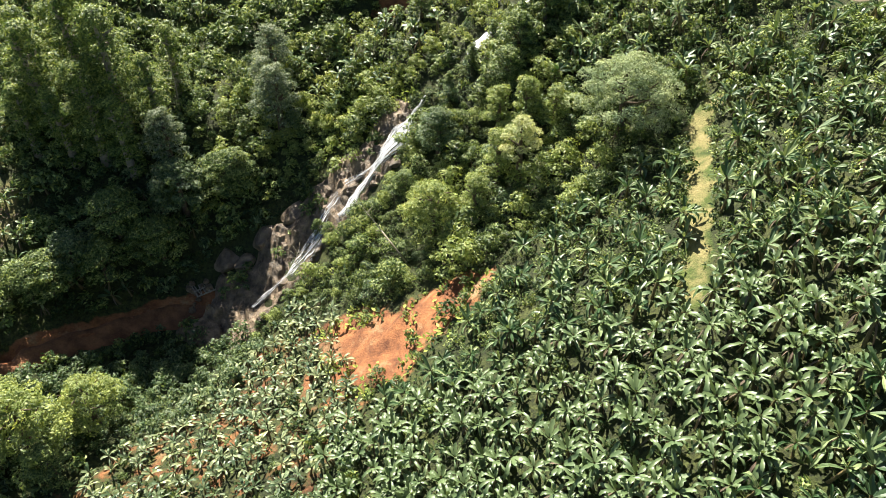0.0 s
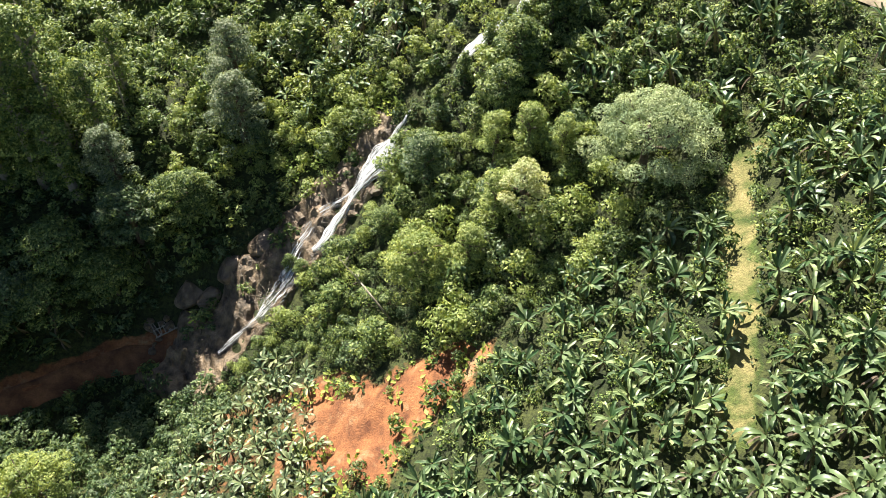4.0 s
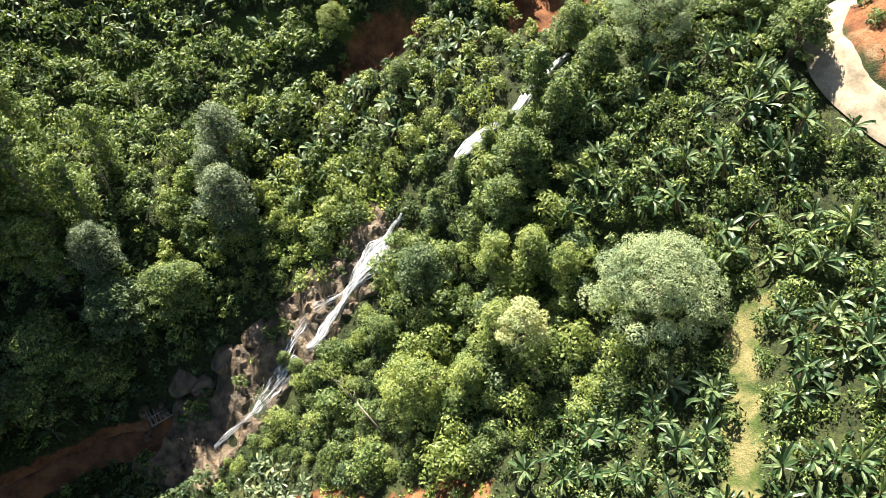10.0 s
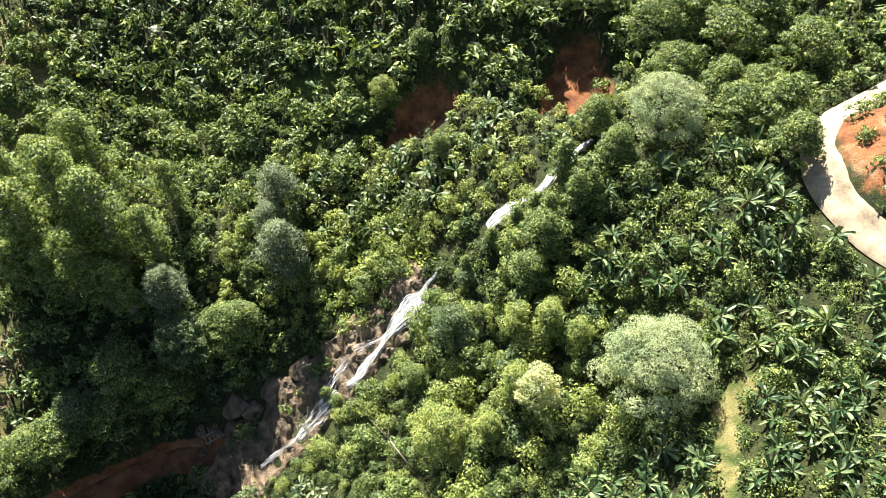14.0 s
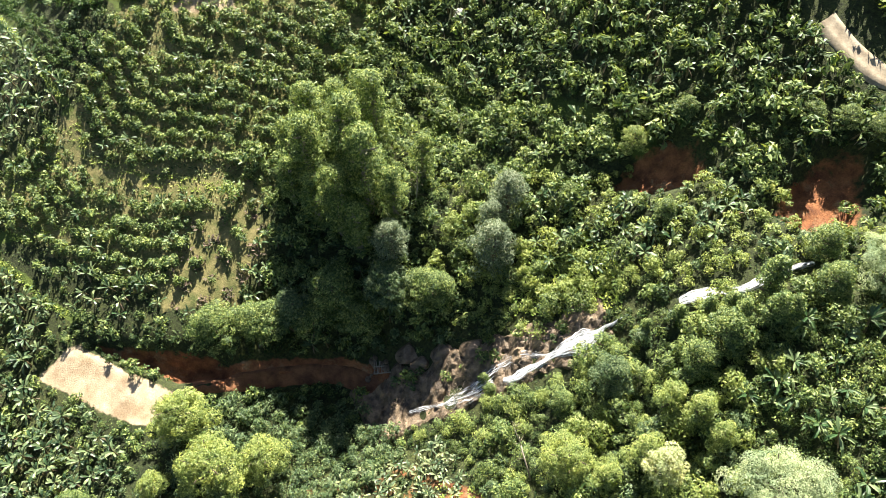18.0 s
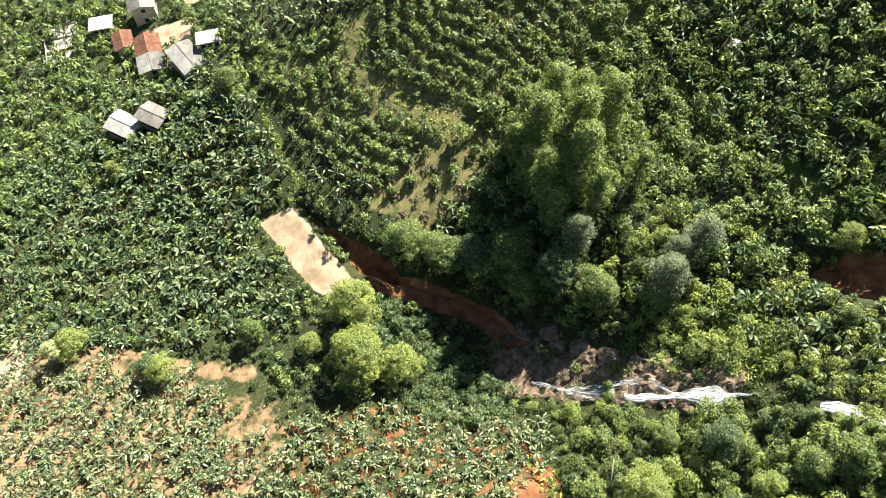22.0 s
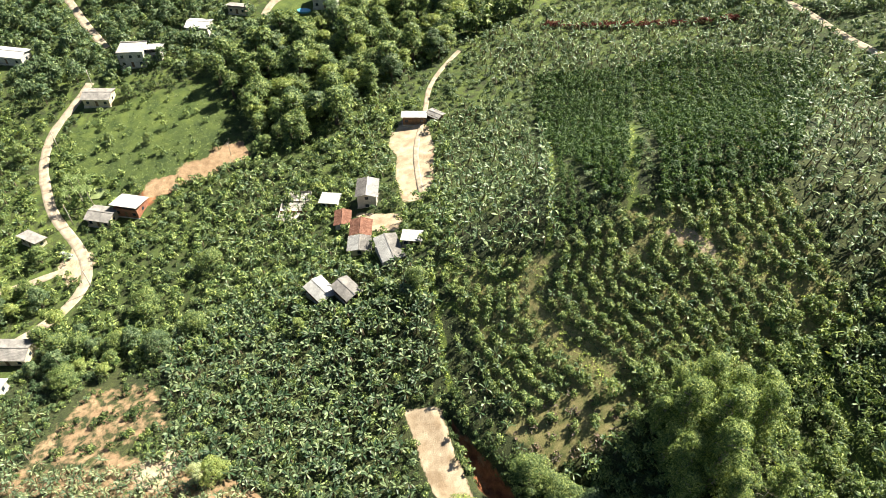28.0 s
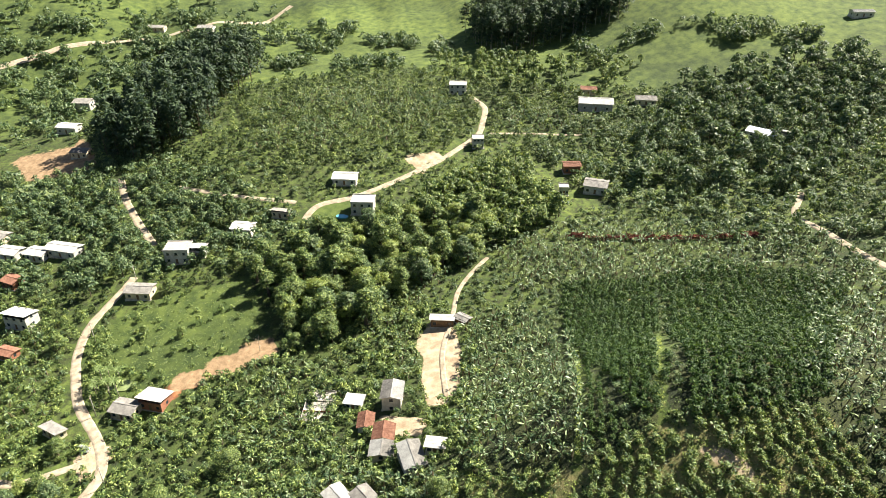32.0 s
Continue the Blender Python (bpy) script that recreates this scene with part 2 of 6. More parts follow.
STREAM = [(22, 96), (15, 93), (10, 91), (6, 89), (2, 86), (-3, 83), (-6, 80), (-8, 78), (-12, 75), (-14.5, 73), (-18, 70), (-23, 66.5), (-27, 64.5), (-31, 58), (-36, 50)]
ROADS = {
    "village_road": ([(-118, -62), (-133, -47), (-136, -41), (-143, -34), (-153, -30), (-165, -34), (-183, -44), (-205, -49), (-222, -48), (-233, -42), (-248, -35)], 4.2),
    "side_road": ([(-168, -75), (-152, -54), (-155, -45), (-158, -34)], 3.4),
    "farm_track": ([(-146, 62), (-156, 63), (-174, 66), (-192, 74), (-203, 77), (-213, 85), (-222, 95)], 2.2),
    "hill_road": ([(-262, 27), (-274, 33), (-274, 48), (-282, 66), (-297, 91), (-319, 115), (-352, 127), (-370, 122)], 4.0),
    "upper_track": ([(-308, -27), (-297, -12), (-287, 5), (-276, 28)], 3.0),
    "cross_road": ([(-320, 118), (-316, 140), (-307, 166)], 2.4),
    "valley_road": ([(-500, -190), (-516, -160), (-538, -123), (-557, -65), (-587, 3), (-615, 34)], 6.0),
    "ridge_track": ([(-215, 214), (-209, 210), (-199, 199), (-182, 199), (-166, 196), (-140, 192)], 3.0),
    "wood_road": ([(-262, -30), (-284, -40), (-308, -49), (-330, -54)], 4.0),
    "bend_road": ([(51, 98.5), (44, 95), (38.8, 92), (36.1, 88), (35.1, 84), (36.1, 80), (38.3, 76), (42, 71), (47, 66)], 3.2),
    "top_road": ([(4, 128), (10, 124), (13, 122), (18, 121.5), (22, 122), (27, 122)], 3.2),
    "dirt_track": ([(-58, 51), (-52, 56), (-46, 63), (-40, 67.5), (-34, 69), (-30, 66)], 3.4),
}
PATHS = [
    ([(27.5, 64.5), (25.9, 62.4), (25.0, 59.6), (24.2, 55.4), (23.2, 51.5), (22, 47), (20, 40)], 1.5),
    ([(-112, 56), (-102, 55), (-89, 53), (-79, 52)], 0.9),
    ([(-98, 78), (-93, 74), (-89, 73), (-79, 75), (-71, 80), (-64, 82)], 1.9),
    ([(-92, 101), (-91, 96), (-86, 94)], 1.2),
    ([(-94, 100), (-84, 105), (-79, 112), (-70, 121), (-60, 126)], 1.3),
    ([(-152, 101), (-119, 87), (-99, 79)], 1.0),
    ([(-144, 120), (-110, 101), (-98, 96), (-94, 99)], 1.4),
    ([(-99, 57), (-88, 63), (-80, 70)], 1.1),
    ([(-112, 58), (-98, 66), (-95, 74)], 1.0),
    ([(-58, 104), (-44, 107), (-30, 103), (-20, 104)], 1.6),
    ([(-72, 118), (-52, 116), (-38, 112), (-24, 113), (-8, 108)], 1.6),
]
SLIDE = [(-15.2, 57.5), (-11, 59), (-7.5, 57), (-5, 55.4), (0.4, 57), (6.2, 55), (4.2, 50.4), (-0.8, 48), (-4.4, 43), (-11.5, 45.8), (-14, 51.5)]
PAD = [(-80, 42), (-77.5, 49.6), (-69.5, 49.2), (-59.7, 50.4), (-56, 50.6), (-58, 45), (-61, 43.6), (-69, 43)]
TRENCH = [(-76.5, 50.3), (-67, 51.2), (-59, 52.4), (-53, 57), (-56, 58.5), (-66, 54.2)]
RED = [TRENCH, [(9, 102), (9.6, 107), (12.5, 112.5), (17, 113.5), (19.5, 108), (19.5, 103), (14, 100.5)], [(-12.2, 102.3), (-11, 106), (-7, 110.5), (-2, 110), (0.5, 105.3), (-7.5, 101.4)],
       [(39, 90.5), (37, 86), (36.8, 83), (38, 80), (40.3, 76.3), (43.6, 72), (52, 72), (52, 88), (46, 93)], [(-54, 54), (-46, 61), (-39, 66), (-31, 66.5), (-31, 70.5), (-40, 69.3), (-48, 64), (-56, 56.5)],
       [(-190, -4), (-182, -20), (-178, -16), (-186, 0)]]
PALE = [PAD, [(-200, 14), (-190, 16), (-180, -16), (-186, -18)], [(-190, 66), (-188, 73), (-172, 71.5), (-152, 66.5), (-144, 61), (-146, 56.5), (-160, 57), (-172, 60), (-180, 58)],
        [(-149, 43), (-139, 56), (-132, 52), (-136, 46)], [(-376, -116), (-390, -82), (-351, -69), (-345, -98)],
        [(-72, -28), (-74, -20.6), (-64, -15.5), (-57, -11.5), (-57, -19.5), (-62, -28)], [(-160, -40), (-166, -36), (-160, -28), (-150, -36)], [(-88, -6), (-82, -14), (-76, -8), (-82, -2)],
        [(-300, 74), (-306, 86), (-298, 96), (-290, 80)], [(-91, 99), (-86, 102), (-82, 106), (-84, 107.5), (-90, 103)]]
TURF = [[(-215, -46), (-225, -35), (-230, -16), (-232, 6), (-209, 14), (-191, 0), (-182, -17), (-186.5, -42), (-204, -47)],
        [(-385, 150), (-330, 260), (-345, 420), (-520, 460), (-640, 120), (-470, 60)], [(-480, -60), (-420, -200), (-700, -320), (-760, -20), (-560, 60)],
        [(-268, 30), (-276, 44), (-262, 52), (-255, 42)], [(-430, -140), (-430, 330), (-2000, 600), (-2000, -600)]]
COFFEE = [
    [(-194, 112), (-166, 102), (-106, 92), (-97, 98), (-112, 104), (-146, 122), (-182, 140)],
    [(-146, 124), (-110, 106), (-96, 100), (-92, 126), (-150, 182), (-186, 158), (-182, 142)],
    [(-152, 98), (-112, 84), (-100, 80), (-99, 90), (-112, 90), (-160, 104)]]
HILL = [(-110, 57), (-68, 60), (-60, 78), (-60, 126), (-90, 126), (-100, 100), (-98, 80)]
DRY_GROUND = [[(-96, -46), (-44, -46), (-30, 6), (-34, 28), (-46, 30), (-60, 20), (-84, -4)]]
GORGE = [(-12, 78.0), (-19, 77.5), (-26, 76.5), (-34.5, 74), (-33, 68), (-27, 64), (-20, 69)]
BARE_SCRUB = [[(-114, -26), (-109, -9), (-92, -5), (-86, -24), (-92, -40)]]
DRY_STRIP = [(-89, -20), (-82, -8), (-74, 6), (-63, 17), (-54, 27)]
SCRUB = [[(-68, 60), (-70, 74), (-66, 84), (-58, 78), (-58, 64)]]


def any_inside(polys, x, y):
    hit = np.zeros(np.shape(x), bool)
    for p in polys:
        hit |= inside(p, x, y)
    return hit


def soft_inside(polys, x, y, edge=1.2):
    """1 inside, 0 outside, with a ragged margin."""
    best = np.zeros(np.shape(x))
    for p in polys:
        d = beside(p + p[:1], x, y) * np.where(inside(p, x, y), 1, -1)
        best = np.maximum(best, np.clip(0.5 + d / edge, 0, 1))
    return best


def grid_axis(lo, hi, step, far_lo, far_hi, growth):
    inner = list(np.arange(lo, hi + 0.01, step))
    for side, limit in ((1, far_hi), (-1, far_lo)):
        s, v = step, inner[-1] if side > 0 else inner[0]
        while side * (limit - v) > 0:
            s = min(s * growth, 120)
            v += side * s
            inner.insert(len(inner) if side > 0 else 0, v)
    return np.array(inner)


def mesh_of(name, verts, quads, materials, index=None, smooth=False):
    """A mesh from arrays of places and four-cornered faces."""
    me = bpy.data.meshes.new(name)
    verts, quads = np.asarray(verts, np.float32), np.asarray(quads, np.int32)
    n = quads.shape[1]
    me.vertices.add(len(verts))
    me.vertices.foreach_set("co", verts.ravel())
    me.loops.add(quads.size)
    me.loops.foreach_set("vertex_index", quads.ravel())
    me.polygons.add(len(quads))
    me.polygons.foreach_set("loop_start", np.arange(0, quads.size, n, dtype=np.int32))
    if index is not None:
        me.polygons.foreach_set("material_index", np.asarray(index, np.int32))
    me.polygons.foreach_set("use_smooth", np.full(len(quads), smooth))
    for m in materials:
        me.materials.append(m)
    me.update(calc_edges=True)
    return me


def grid_quads(rows, cols):
    i = np.arange(rows - 1)[:, None] * cols + np.arange(cols - 1)[None, :]
    return np.stack([i, i + 1, i + cols + 1, i + cols], -1).reshape(-1, 4)


GX = grid_axis(-124, 56, 1.35, -2600, 1800, 1.045)
GY = grid_axis(-30, 128, 1.35, -2200, 2400, 1.045)
XX, YY = np.meshgrid(GX, GY)
LAND = ground(XX, YY)
rough_land = np.array([noise.noise((x * 0.21, y * 0.21, 0)) for x, y in zip(XX.ravel(), YY.ravel())]).reshape(XX.shape)
near_part = np.clip(1 - (np.hypot(XX + 30, YY - 50) - 120) / 80, 0, 1)
LAND = LAND + rough_land * 0.35 * near_part
swell = np.array([noise.noise((x * 0.014, y * 0.02, 5)) + 0.5 * noise.noise((x * 0.032, y * 0.045, 9)) for x, y in zip(XX.ravel(), YY.ravel())]).reshape(XX.shape)
LAND = LAND + 7.0 * swell * np.clip((-XX - 440) / 80, 0, 1)
# cuts and banks of bare earth
for poly, dig, edge in ((TRENCH, -4.2, 2.0), (RED[1], -3.4, 2.6), (RED[2], -3.4, 2.6), (RED[3], 2.6, 3.0)):
    LAND = LAND + dig * soft_inside([poly], XX, YY, edge)
gully = np.array([noise.noise((x * 0.9 + y * 0.5, (y - x) * 0.16, 4)) for x, y in zip(XX.ravel(), YY.ravel())]).reshape(XX.shape)
LAND = LAND + 1.1 * gully * soft_inside([SLIDE] + RED, XX, YY, 2.0)
land_mesh = mesh_of("ground", np.stack([XX, YY, LAND], -1).reshape(-1, 3), grid_quads(len(GY), len(GX)), [], smooth=True)
for layer, value in (
        ("soil", np.maximum(0.74 * soft_inside([SLIDE], XX, YY, 4.0), np.maximum(np.maximum(soft_inside(RED[:1] + RED[4:], XX, YY, 1.6), 0.7 * soft_inside(RED[1:4], XX, YY, 3.0)), 0.43 * soft_inside([[(-48, 10), (-14, 10), (-6, 44), (-13, 60), (-22, 62), (-32, 52), (-42, 38)]], XX, YY, 4.0)))),
        ("sand", np.maximum(soft_inside([PALE[k] for k in (0, 2, 3, 6, 7, 8, 9)], XX, YY, 2.0), np.clip(0.9 - beside(PATHS[0][0], XX, YY) / 1.6, 0, 0.3))),
        ("clay", np.maximum(np.maximum(0.52 * soft_inside(DRY_GROUND, XX, YY, 6.0), soft_inside([PALE[k] for k in (1, 4, 5)], XX, YY, 2.0)), np.maximum(0.5 * soft_inside(BARE_SCRUB, XX, YY, 6.0), np.clip(1.0 - beside(DRY_STRIP, XX, YY) / 3.0, 0, 0.55)))),
        ("turf", np.maximum(0.52 * np.clip((-XX - 108) / 14, 0, 1), np.maximum(soft_inside(TURF, XX, YY, 6.0), np.max([np.clip(1.3 - beside(p, XX, YY) / w, 0, 1) for p, w in PATHS], 0)))),
        ("straw", np.maximum(np.maximum(0.36 * soft_inside(COFFEE, XX, YY, 4.0), 0.75 * soft_inside([HILL], XX, YY, 5.0)), np.maximum(soft_inside(SCRUB, XX, YY, 5.0), np.clip(1.3 - beside(PATHS[0][0], XX, YY) / 1.5, 0, 0.62))))):
    at = land_mesh.attributes.new(layer, "FLOAT", "POINT")
    at.data.foreach_set("value", value.astype(np.float32).ravel())

GROUND, _n, _l, _b = material("hillside_ground")


def cover(layer, wobble=0.45):
    a = _n.new("ShaderNodeAttribute")
    a.attribute_name = layer
    add = _n.new("ShaderNodeMath")
    add.operation = "ADD"
    sub = _n.new("ShaderNodeMath")
    sub.operation = "MULTIPLY_ADD"
    _l.new(noise_out(_n, _l, 0.5, 5.0), sub.inputs[0])
    sub.inputs[1].default_value, sub.inputs[2].default_value = wobble * 2, -wobble
    _l.new(a.outputs["Fac"], add.inputs[0])
    _l.new(sub.outputs[0], add.inputs[1])
    r = _n.new("ShaderNodeMapRange")
    r.inputs[1].default_value, r.inputs[2].default_value = 0.42, 0.58
    _l.new(add.outputs[0], r.inputs[0])
    return r.outputs[0]


_grain = noise_out(_n, _l, 5.0, 5.0, 0.7)
_broad = noise_out(_n, _l, 0.12, 4.0)
_fleck = ramp(_n, _l, noise_out(_n, _l, 2.2, 6.0, 0.75), (0.35, 0.4, 0.3), (1.9, 1.9, 1.5), 0.38, 0.66)
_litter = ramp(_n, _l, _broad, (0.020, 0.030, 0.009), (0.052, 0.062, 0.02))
_red = ramp(_n, _l, noise_out(_n, _l, 0.45, 5.0, 0.65), (0.12, 0.043, 0.018), (0.37, 0.155, 0.062))
_red = mixed(_n, _l, ramp(_n, _l, noise_out(_n, _l, 0.33, 6.0, 0.7), (0, 0, 0), (1, 1, 1), 0.54, 0.68), _red, (0.34, 0.23, 0.125))
_sand = ramp(_n, _l, noise_out(_n, _l, 0.3, 5.0), (0.32, 0.235, 0.145), (0.56, 0.46, 0.32))
_clay = ramp(_n, _l, noise_out(_n, _l, 0.4, 6.0, 0.7), (0.21, 0.135, 0.07), (0.41, 0.285, 0.165))
_turf = ramp(_n, _l, noise_out(_n, _l, 0.2, 5.0), (0.05, 0.088, 0.014), (0.15, 0.20, 0.04))
_turf = mixed(_n, _l, 1.0, _turf, ramp(_n, _l, noise_out(_n, _l, 0.011, 5.0, 0.6), (0.45, 0.5, 0.45), (1.0, 1.0, 0.92), 0.38, 0.62), "MULTIPLY")
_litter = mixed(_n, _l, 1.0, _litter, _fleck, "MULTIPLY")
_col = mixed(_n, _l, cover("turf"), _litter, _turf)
_straw = ramp(_n, _l, noise_out(_n, _l, 0.5, 6.0, 0.7), (0.085, 0.11, 0.028), (0.28, 0.24, 0.10))
_col = mixed(_n, _l, cover("straw"), _col, _straw)
_col = mixed(_n, _l, cover("soil"), _col, _red)
_col = mixed(_n, _l, cover("clay"), _col, _clay)
_col = mixed(_n, _l, cover("sand"), _col, _sand)
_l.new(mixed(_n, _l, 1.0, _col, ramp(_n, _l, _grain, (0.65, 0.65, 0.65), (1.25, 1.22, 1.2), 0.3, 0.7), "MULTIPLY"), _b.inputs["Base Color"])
_b.inputs["Roughness"].default_value = 0.95
bump(_n, _l, _b, _grain, 0.8, 0.2)
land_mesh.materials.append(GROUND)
land = tagged(new("ground", land_mesh), "green and red-brown hillside ground running down to a valley", "ground", kind="structure")

# what lies on the land follows the mesh, not the formula
def lie(x, y):
    x, y = np.asarray(x, float), np.asarray(y, float)
    i = np.clip(np.searchsorted(GX, x) - 1, 0, len(GX) - 2)
    j = np.clip(np.searchsorted(GY, y) - 1, 0, len(GY) - 2)
    u, v = (x - GX[i]) / (GX[i + 1] - GX[i]), (y - GY[j]) / (GY[j + 1] - GY[j])
    return (LAND[j, i] * (1 - u) * (1 - v) + LAND[j, i + 1] * u * (1 - v) + LAND[j + 1, i] * (1 - u) * v + LAND[j + 1, i + 1] * u * v)


def smooth_line(line, step, rounding=5):
    """Places along a line with rounded corners, a step apart, and the ways to its side."""
    p = np.array(line, float)
    s = np.r_[0, np.cumsum(np.hypot(*np.diff(p, axis=0).T))]
    t = np.arange(0, s[-1], step)
    q = np.stack([np.interp(t, s, p[:, k]) for k in (0, 1)], 1)
    w = max(1, int(rounding / step))
    for _ in range(2):
        pad = np.concatenate([np.repeat(q[:1], w, 0), q, np.repeat(q[-1:], w, 0)])
        q = np.stack([np.convolve(pad[:, k], np.ones(2 * w + 1) / (2 * w + 1), "valid") for k in (0, 1)], 1)
    d = np.gradient(q, axis=0)
    d /= np.maximum(np.hypot(d[:, 0], d[:, 1])[:, None], 1e-9)
    return q, np.stack([-d[:, 1], d[:, 0]], 1)


def ribbon(name, line, width, mat, lift, step=1.0, across=7, wobble=0.15):
    q, side = smooth_line(line, step)
    half = width / 2 * (1 + wobble * np.array([noise.noise((i * 0.23, len(name), 0)) for i in range(len(q))]))
    off = np.linspace(-1, 1, across)
    xy = q[:, None] + side[:, None] * (half[:, None] * off[None])[..., None]
    z = lie(xy[..., 0], xy[..., 1]) + lift * (1 - 0.9 * np.abs(off)[None] ** 6)
    z = np.maximum(z, z.mean(1, keepdims=True) * 0.6 + z * 0.4)
    z[:, 0] -= 0.6
    z[:, -1] -= 0.6
    return mesh_of(name, np.concatenate([xy, z[..., None]], -1).reshape(-1, 3), grid_quads(len(q), across), [mat], smooth=True)


for road_name, (line, width) in ROADS.items():
    tagged(new(road_name, ribbon(road_name, line, width, RED_SOIL if road_name == "dirt_track" else ROAD_DIRT, 0.16)),
           "unpaved red earth track" if road_name == "dirt_track" else "unpaved pale dirt road with worn edges", "road", kind="structure")

# ---- helpers for things ----
R = np.random.RandomState(7)


def part(name, data, parent, label=""):
    ob = new(name, data)
    ob.parent = parent
    return tagged(ob, label)


def thing(name, x, y, label, category, group="", turn=0.0, z=None, size=1.0):
    ob = new(name)
    ob.matrix_world = Matrix.Translation((x, y, float(lie(x, y)) if z is None else z)) @ Matrix.Rotation(turn, 4, "Z") @ Matrix.Scale(size, 4)
    return tagged(ob, label, category, group)


# where something already grows, cell by cell
CELLS = np.zeros((700, 600), bool)


def mark(x, y):
    i, j = np.round(np.asarray(x) + 650).astype(int), np.round(np.asarray(y) + 200).astype(int)
    for di in (-1, 0, 1):
        for dj in (-1, 0, 1):
            if di == 0 or dj == 0:
                CELLS[np.clip(i + di, 0, 699), np.clip(j + dj, 0, 599)] = True


def is_free(x, y):
    return ~CELLS[np.clip(np.round(x + 650).astype(int), 0, 699), np.clip(np.round(y + 200).astype(int), 0, 599)]


def turned(n, rng):
    return rng.uniform(0, 2 * math.pi, n)


def strew(verts, quads, index, x, y, z, turn, size, stretch=None):
    """Many copies of one small mesh as arrays: one at each place."""
    c, s = np.cos(turn)[:, None], np.sin(turn)[:, None]
    size = np.asarray(size)[:, None]
    tall = size if stretch is None else size * np.asarray(stretch)[:, None]
    v = np.stack([(verts[:, 0] * c - verts[:, 1] * s) * size + x[:, None], (verts[:, 0] * s + verts[:, 1] * c) * size + y[:, None], verts[:, 2] * tall + z[:, None]], -1)
    q = quads[None] + (np.arange(len(x)) * len(verts))[:, None, None]
    return v.reshape(-1, 3), q.reshape(-1, 4), np.tile(index, len(x))


def join(pieces):
    v, q, m, base = [], [], [], 0
    for a, b, c in pieces:
        v.append(a), q.append(b + base), m.append(c)
        base += len(a)
    return np.concatenate(v), np.concatenate(q), np.concatenate(m)


# ---- leaves ----
def banana_leaf(length, width, rise, droop, segs=6):
    """One arching blade with a folded midrib, along +x from the origin."""
    t = np.linspace(0, 1, segs + 1)
    run = length * (np.sin(t * (1.25 + droop * 0.35)) / np.sin(1.25 + droop * 0.35)) * np.cos(np.clip(rise, -1, 1.6) * 0.78)
    up = length * (np.sin(rise) * t - droop * t * t)
    w = width / 2 * np.minimum(1, np.sin(np.clip(t * 0.93 + 0.07, 0, 1) * math.pi) ** 0.55 * 1.08)
    w[0] = 0.03
    fold = 0.28
    mid = np.stack([run, 0 * t, up], 1)
    tear = 1 - 0.42 * np.abs(np.sin(np.arange(segs + 1) * 7.3 + length * 40))
    worn = 1 - 0.42 * np.abs(np.sin(np.arange(segs + 1) * 5.1 + length * 31))
    a = np.stack([run, w * tear, up + w * fold - 0.09 * np.sin(t * 23)], 1)
    b = np.stack([run, -w * worn, up + w * fold + 0.05 * np.sin(t * 19)], 1)
    v = np.stack([a, mid, b], 1).reshape(-1, 3)
    return v, grid_quads(segs + 1, 3)


def spin(v, angle, z=0.0, out=0.0):
    c, s = math.cos(angle), math.sin(angle)
    return np.stack([(v[:, 0] + out) * c - v[:, 1] * s, (v[:, 0] + out) * s + v[:, 1] * c, v[:, 2] + z], 1)


def stem_mesh(h, r0, r1, sides=7):
    a = np.arange(sides + 1) * 2 * math.pi / sides
    rings = [(0, r0 * 1.15), (h * 0.3, r0), (h * 0.75, (r0 + r1) / 2), (h, r1)]
    v = np.concatenate([np.stack([r * np.cos(a) + 0.03 * z, r * np.sin(a), np.full(len(a), z)], 1) for z, r in rings])
    return v, grid_quads(len(rings), sides + 1)


def banana_parts(rng, leaves, segs):
    """Stem, green blades and dead hanging blades of one plant, about 3.4 m tall."""
    h = rng.uniform(1.9, 2.5)
    blades, dead = [], []
    a0 = rng.uniform(0, 6.28)
    for k in range(leaves):
        age = k / max(1, leaves - 1)
        length = rng.uniform(1.45, 2.3) * (0.8 + 0.3 * math.sin(age * 2.6))
        v, q = banana_leaf(length, rng.uniform(0.38, 0.56), 1.5 - 0.8 * age + rng.uniform(-0.4, 0.35), 0.25 + 0.7 * age + rng.uniform(-0.2, 0.45), segs)
        blades.append((spin(v, a0 + k * 2.4 + rng.uniform(-0.6, 0.6), h - 0.1 - 0.25 * age, 0.08), q))
    for k in range(3):
        v, q = banana_leaf(rng.uniform(0.9, 1.4), 0.24, -1.0, 0.6, max(3, segs - 2))
        dead.append((spin(v, rng.uniform(0, 6.28), h - 0.45, 0.1), q))
    lean = rng.uniform(-0.3, 0.3, 2)
    for v, _ in blades + dead:
        v[:, :2] += v[:, 2:] * lean
    sv, sq = stem_mesh(h, 0.15, 0.10)
    sv[:, :2] += sv[:, 2:] * lean
    return (sv, sq), blades, dead


def banana_joined(rng, leaves, segs):
    (sv, sq), blades, dead = banana_parts(rng, leaves, segs)
    return join([(v, q, np.zeros(len(q), int)) for v, q in blades] + [(v, q, np.full(len(q), 1)) for v, q in dead[:2]] + [(sv, sq, np.full(len(sq), 2))])


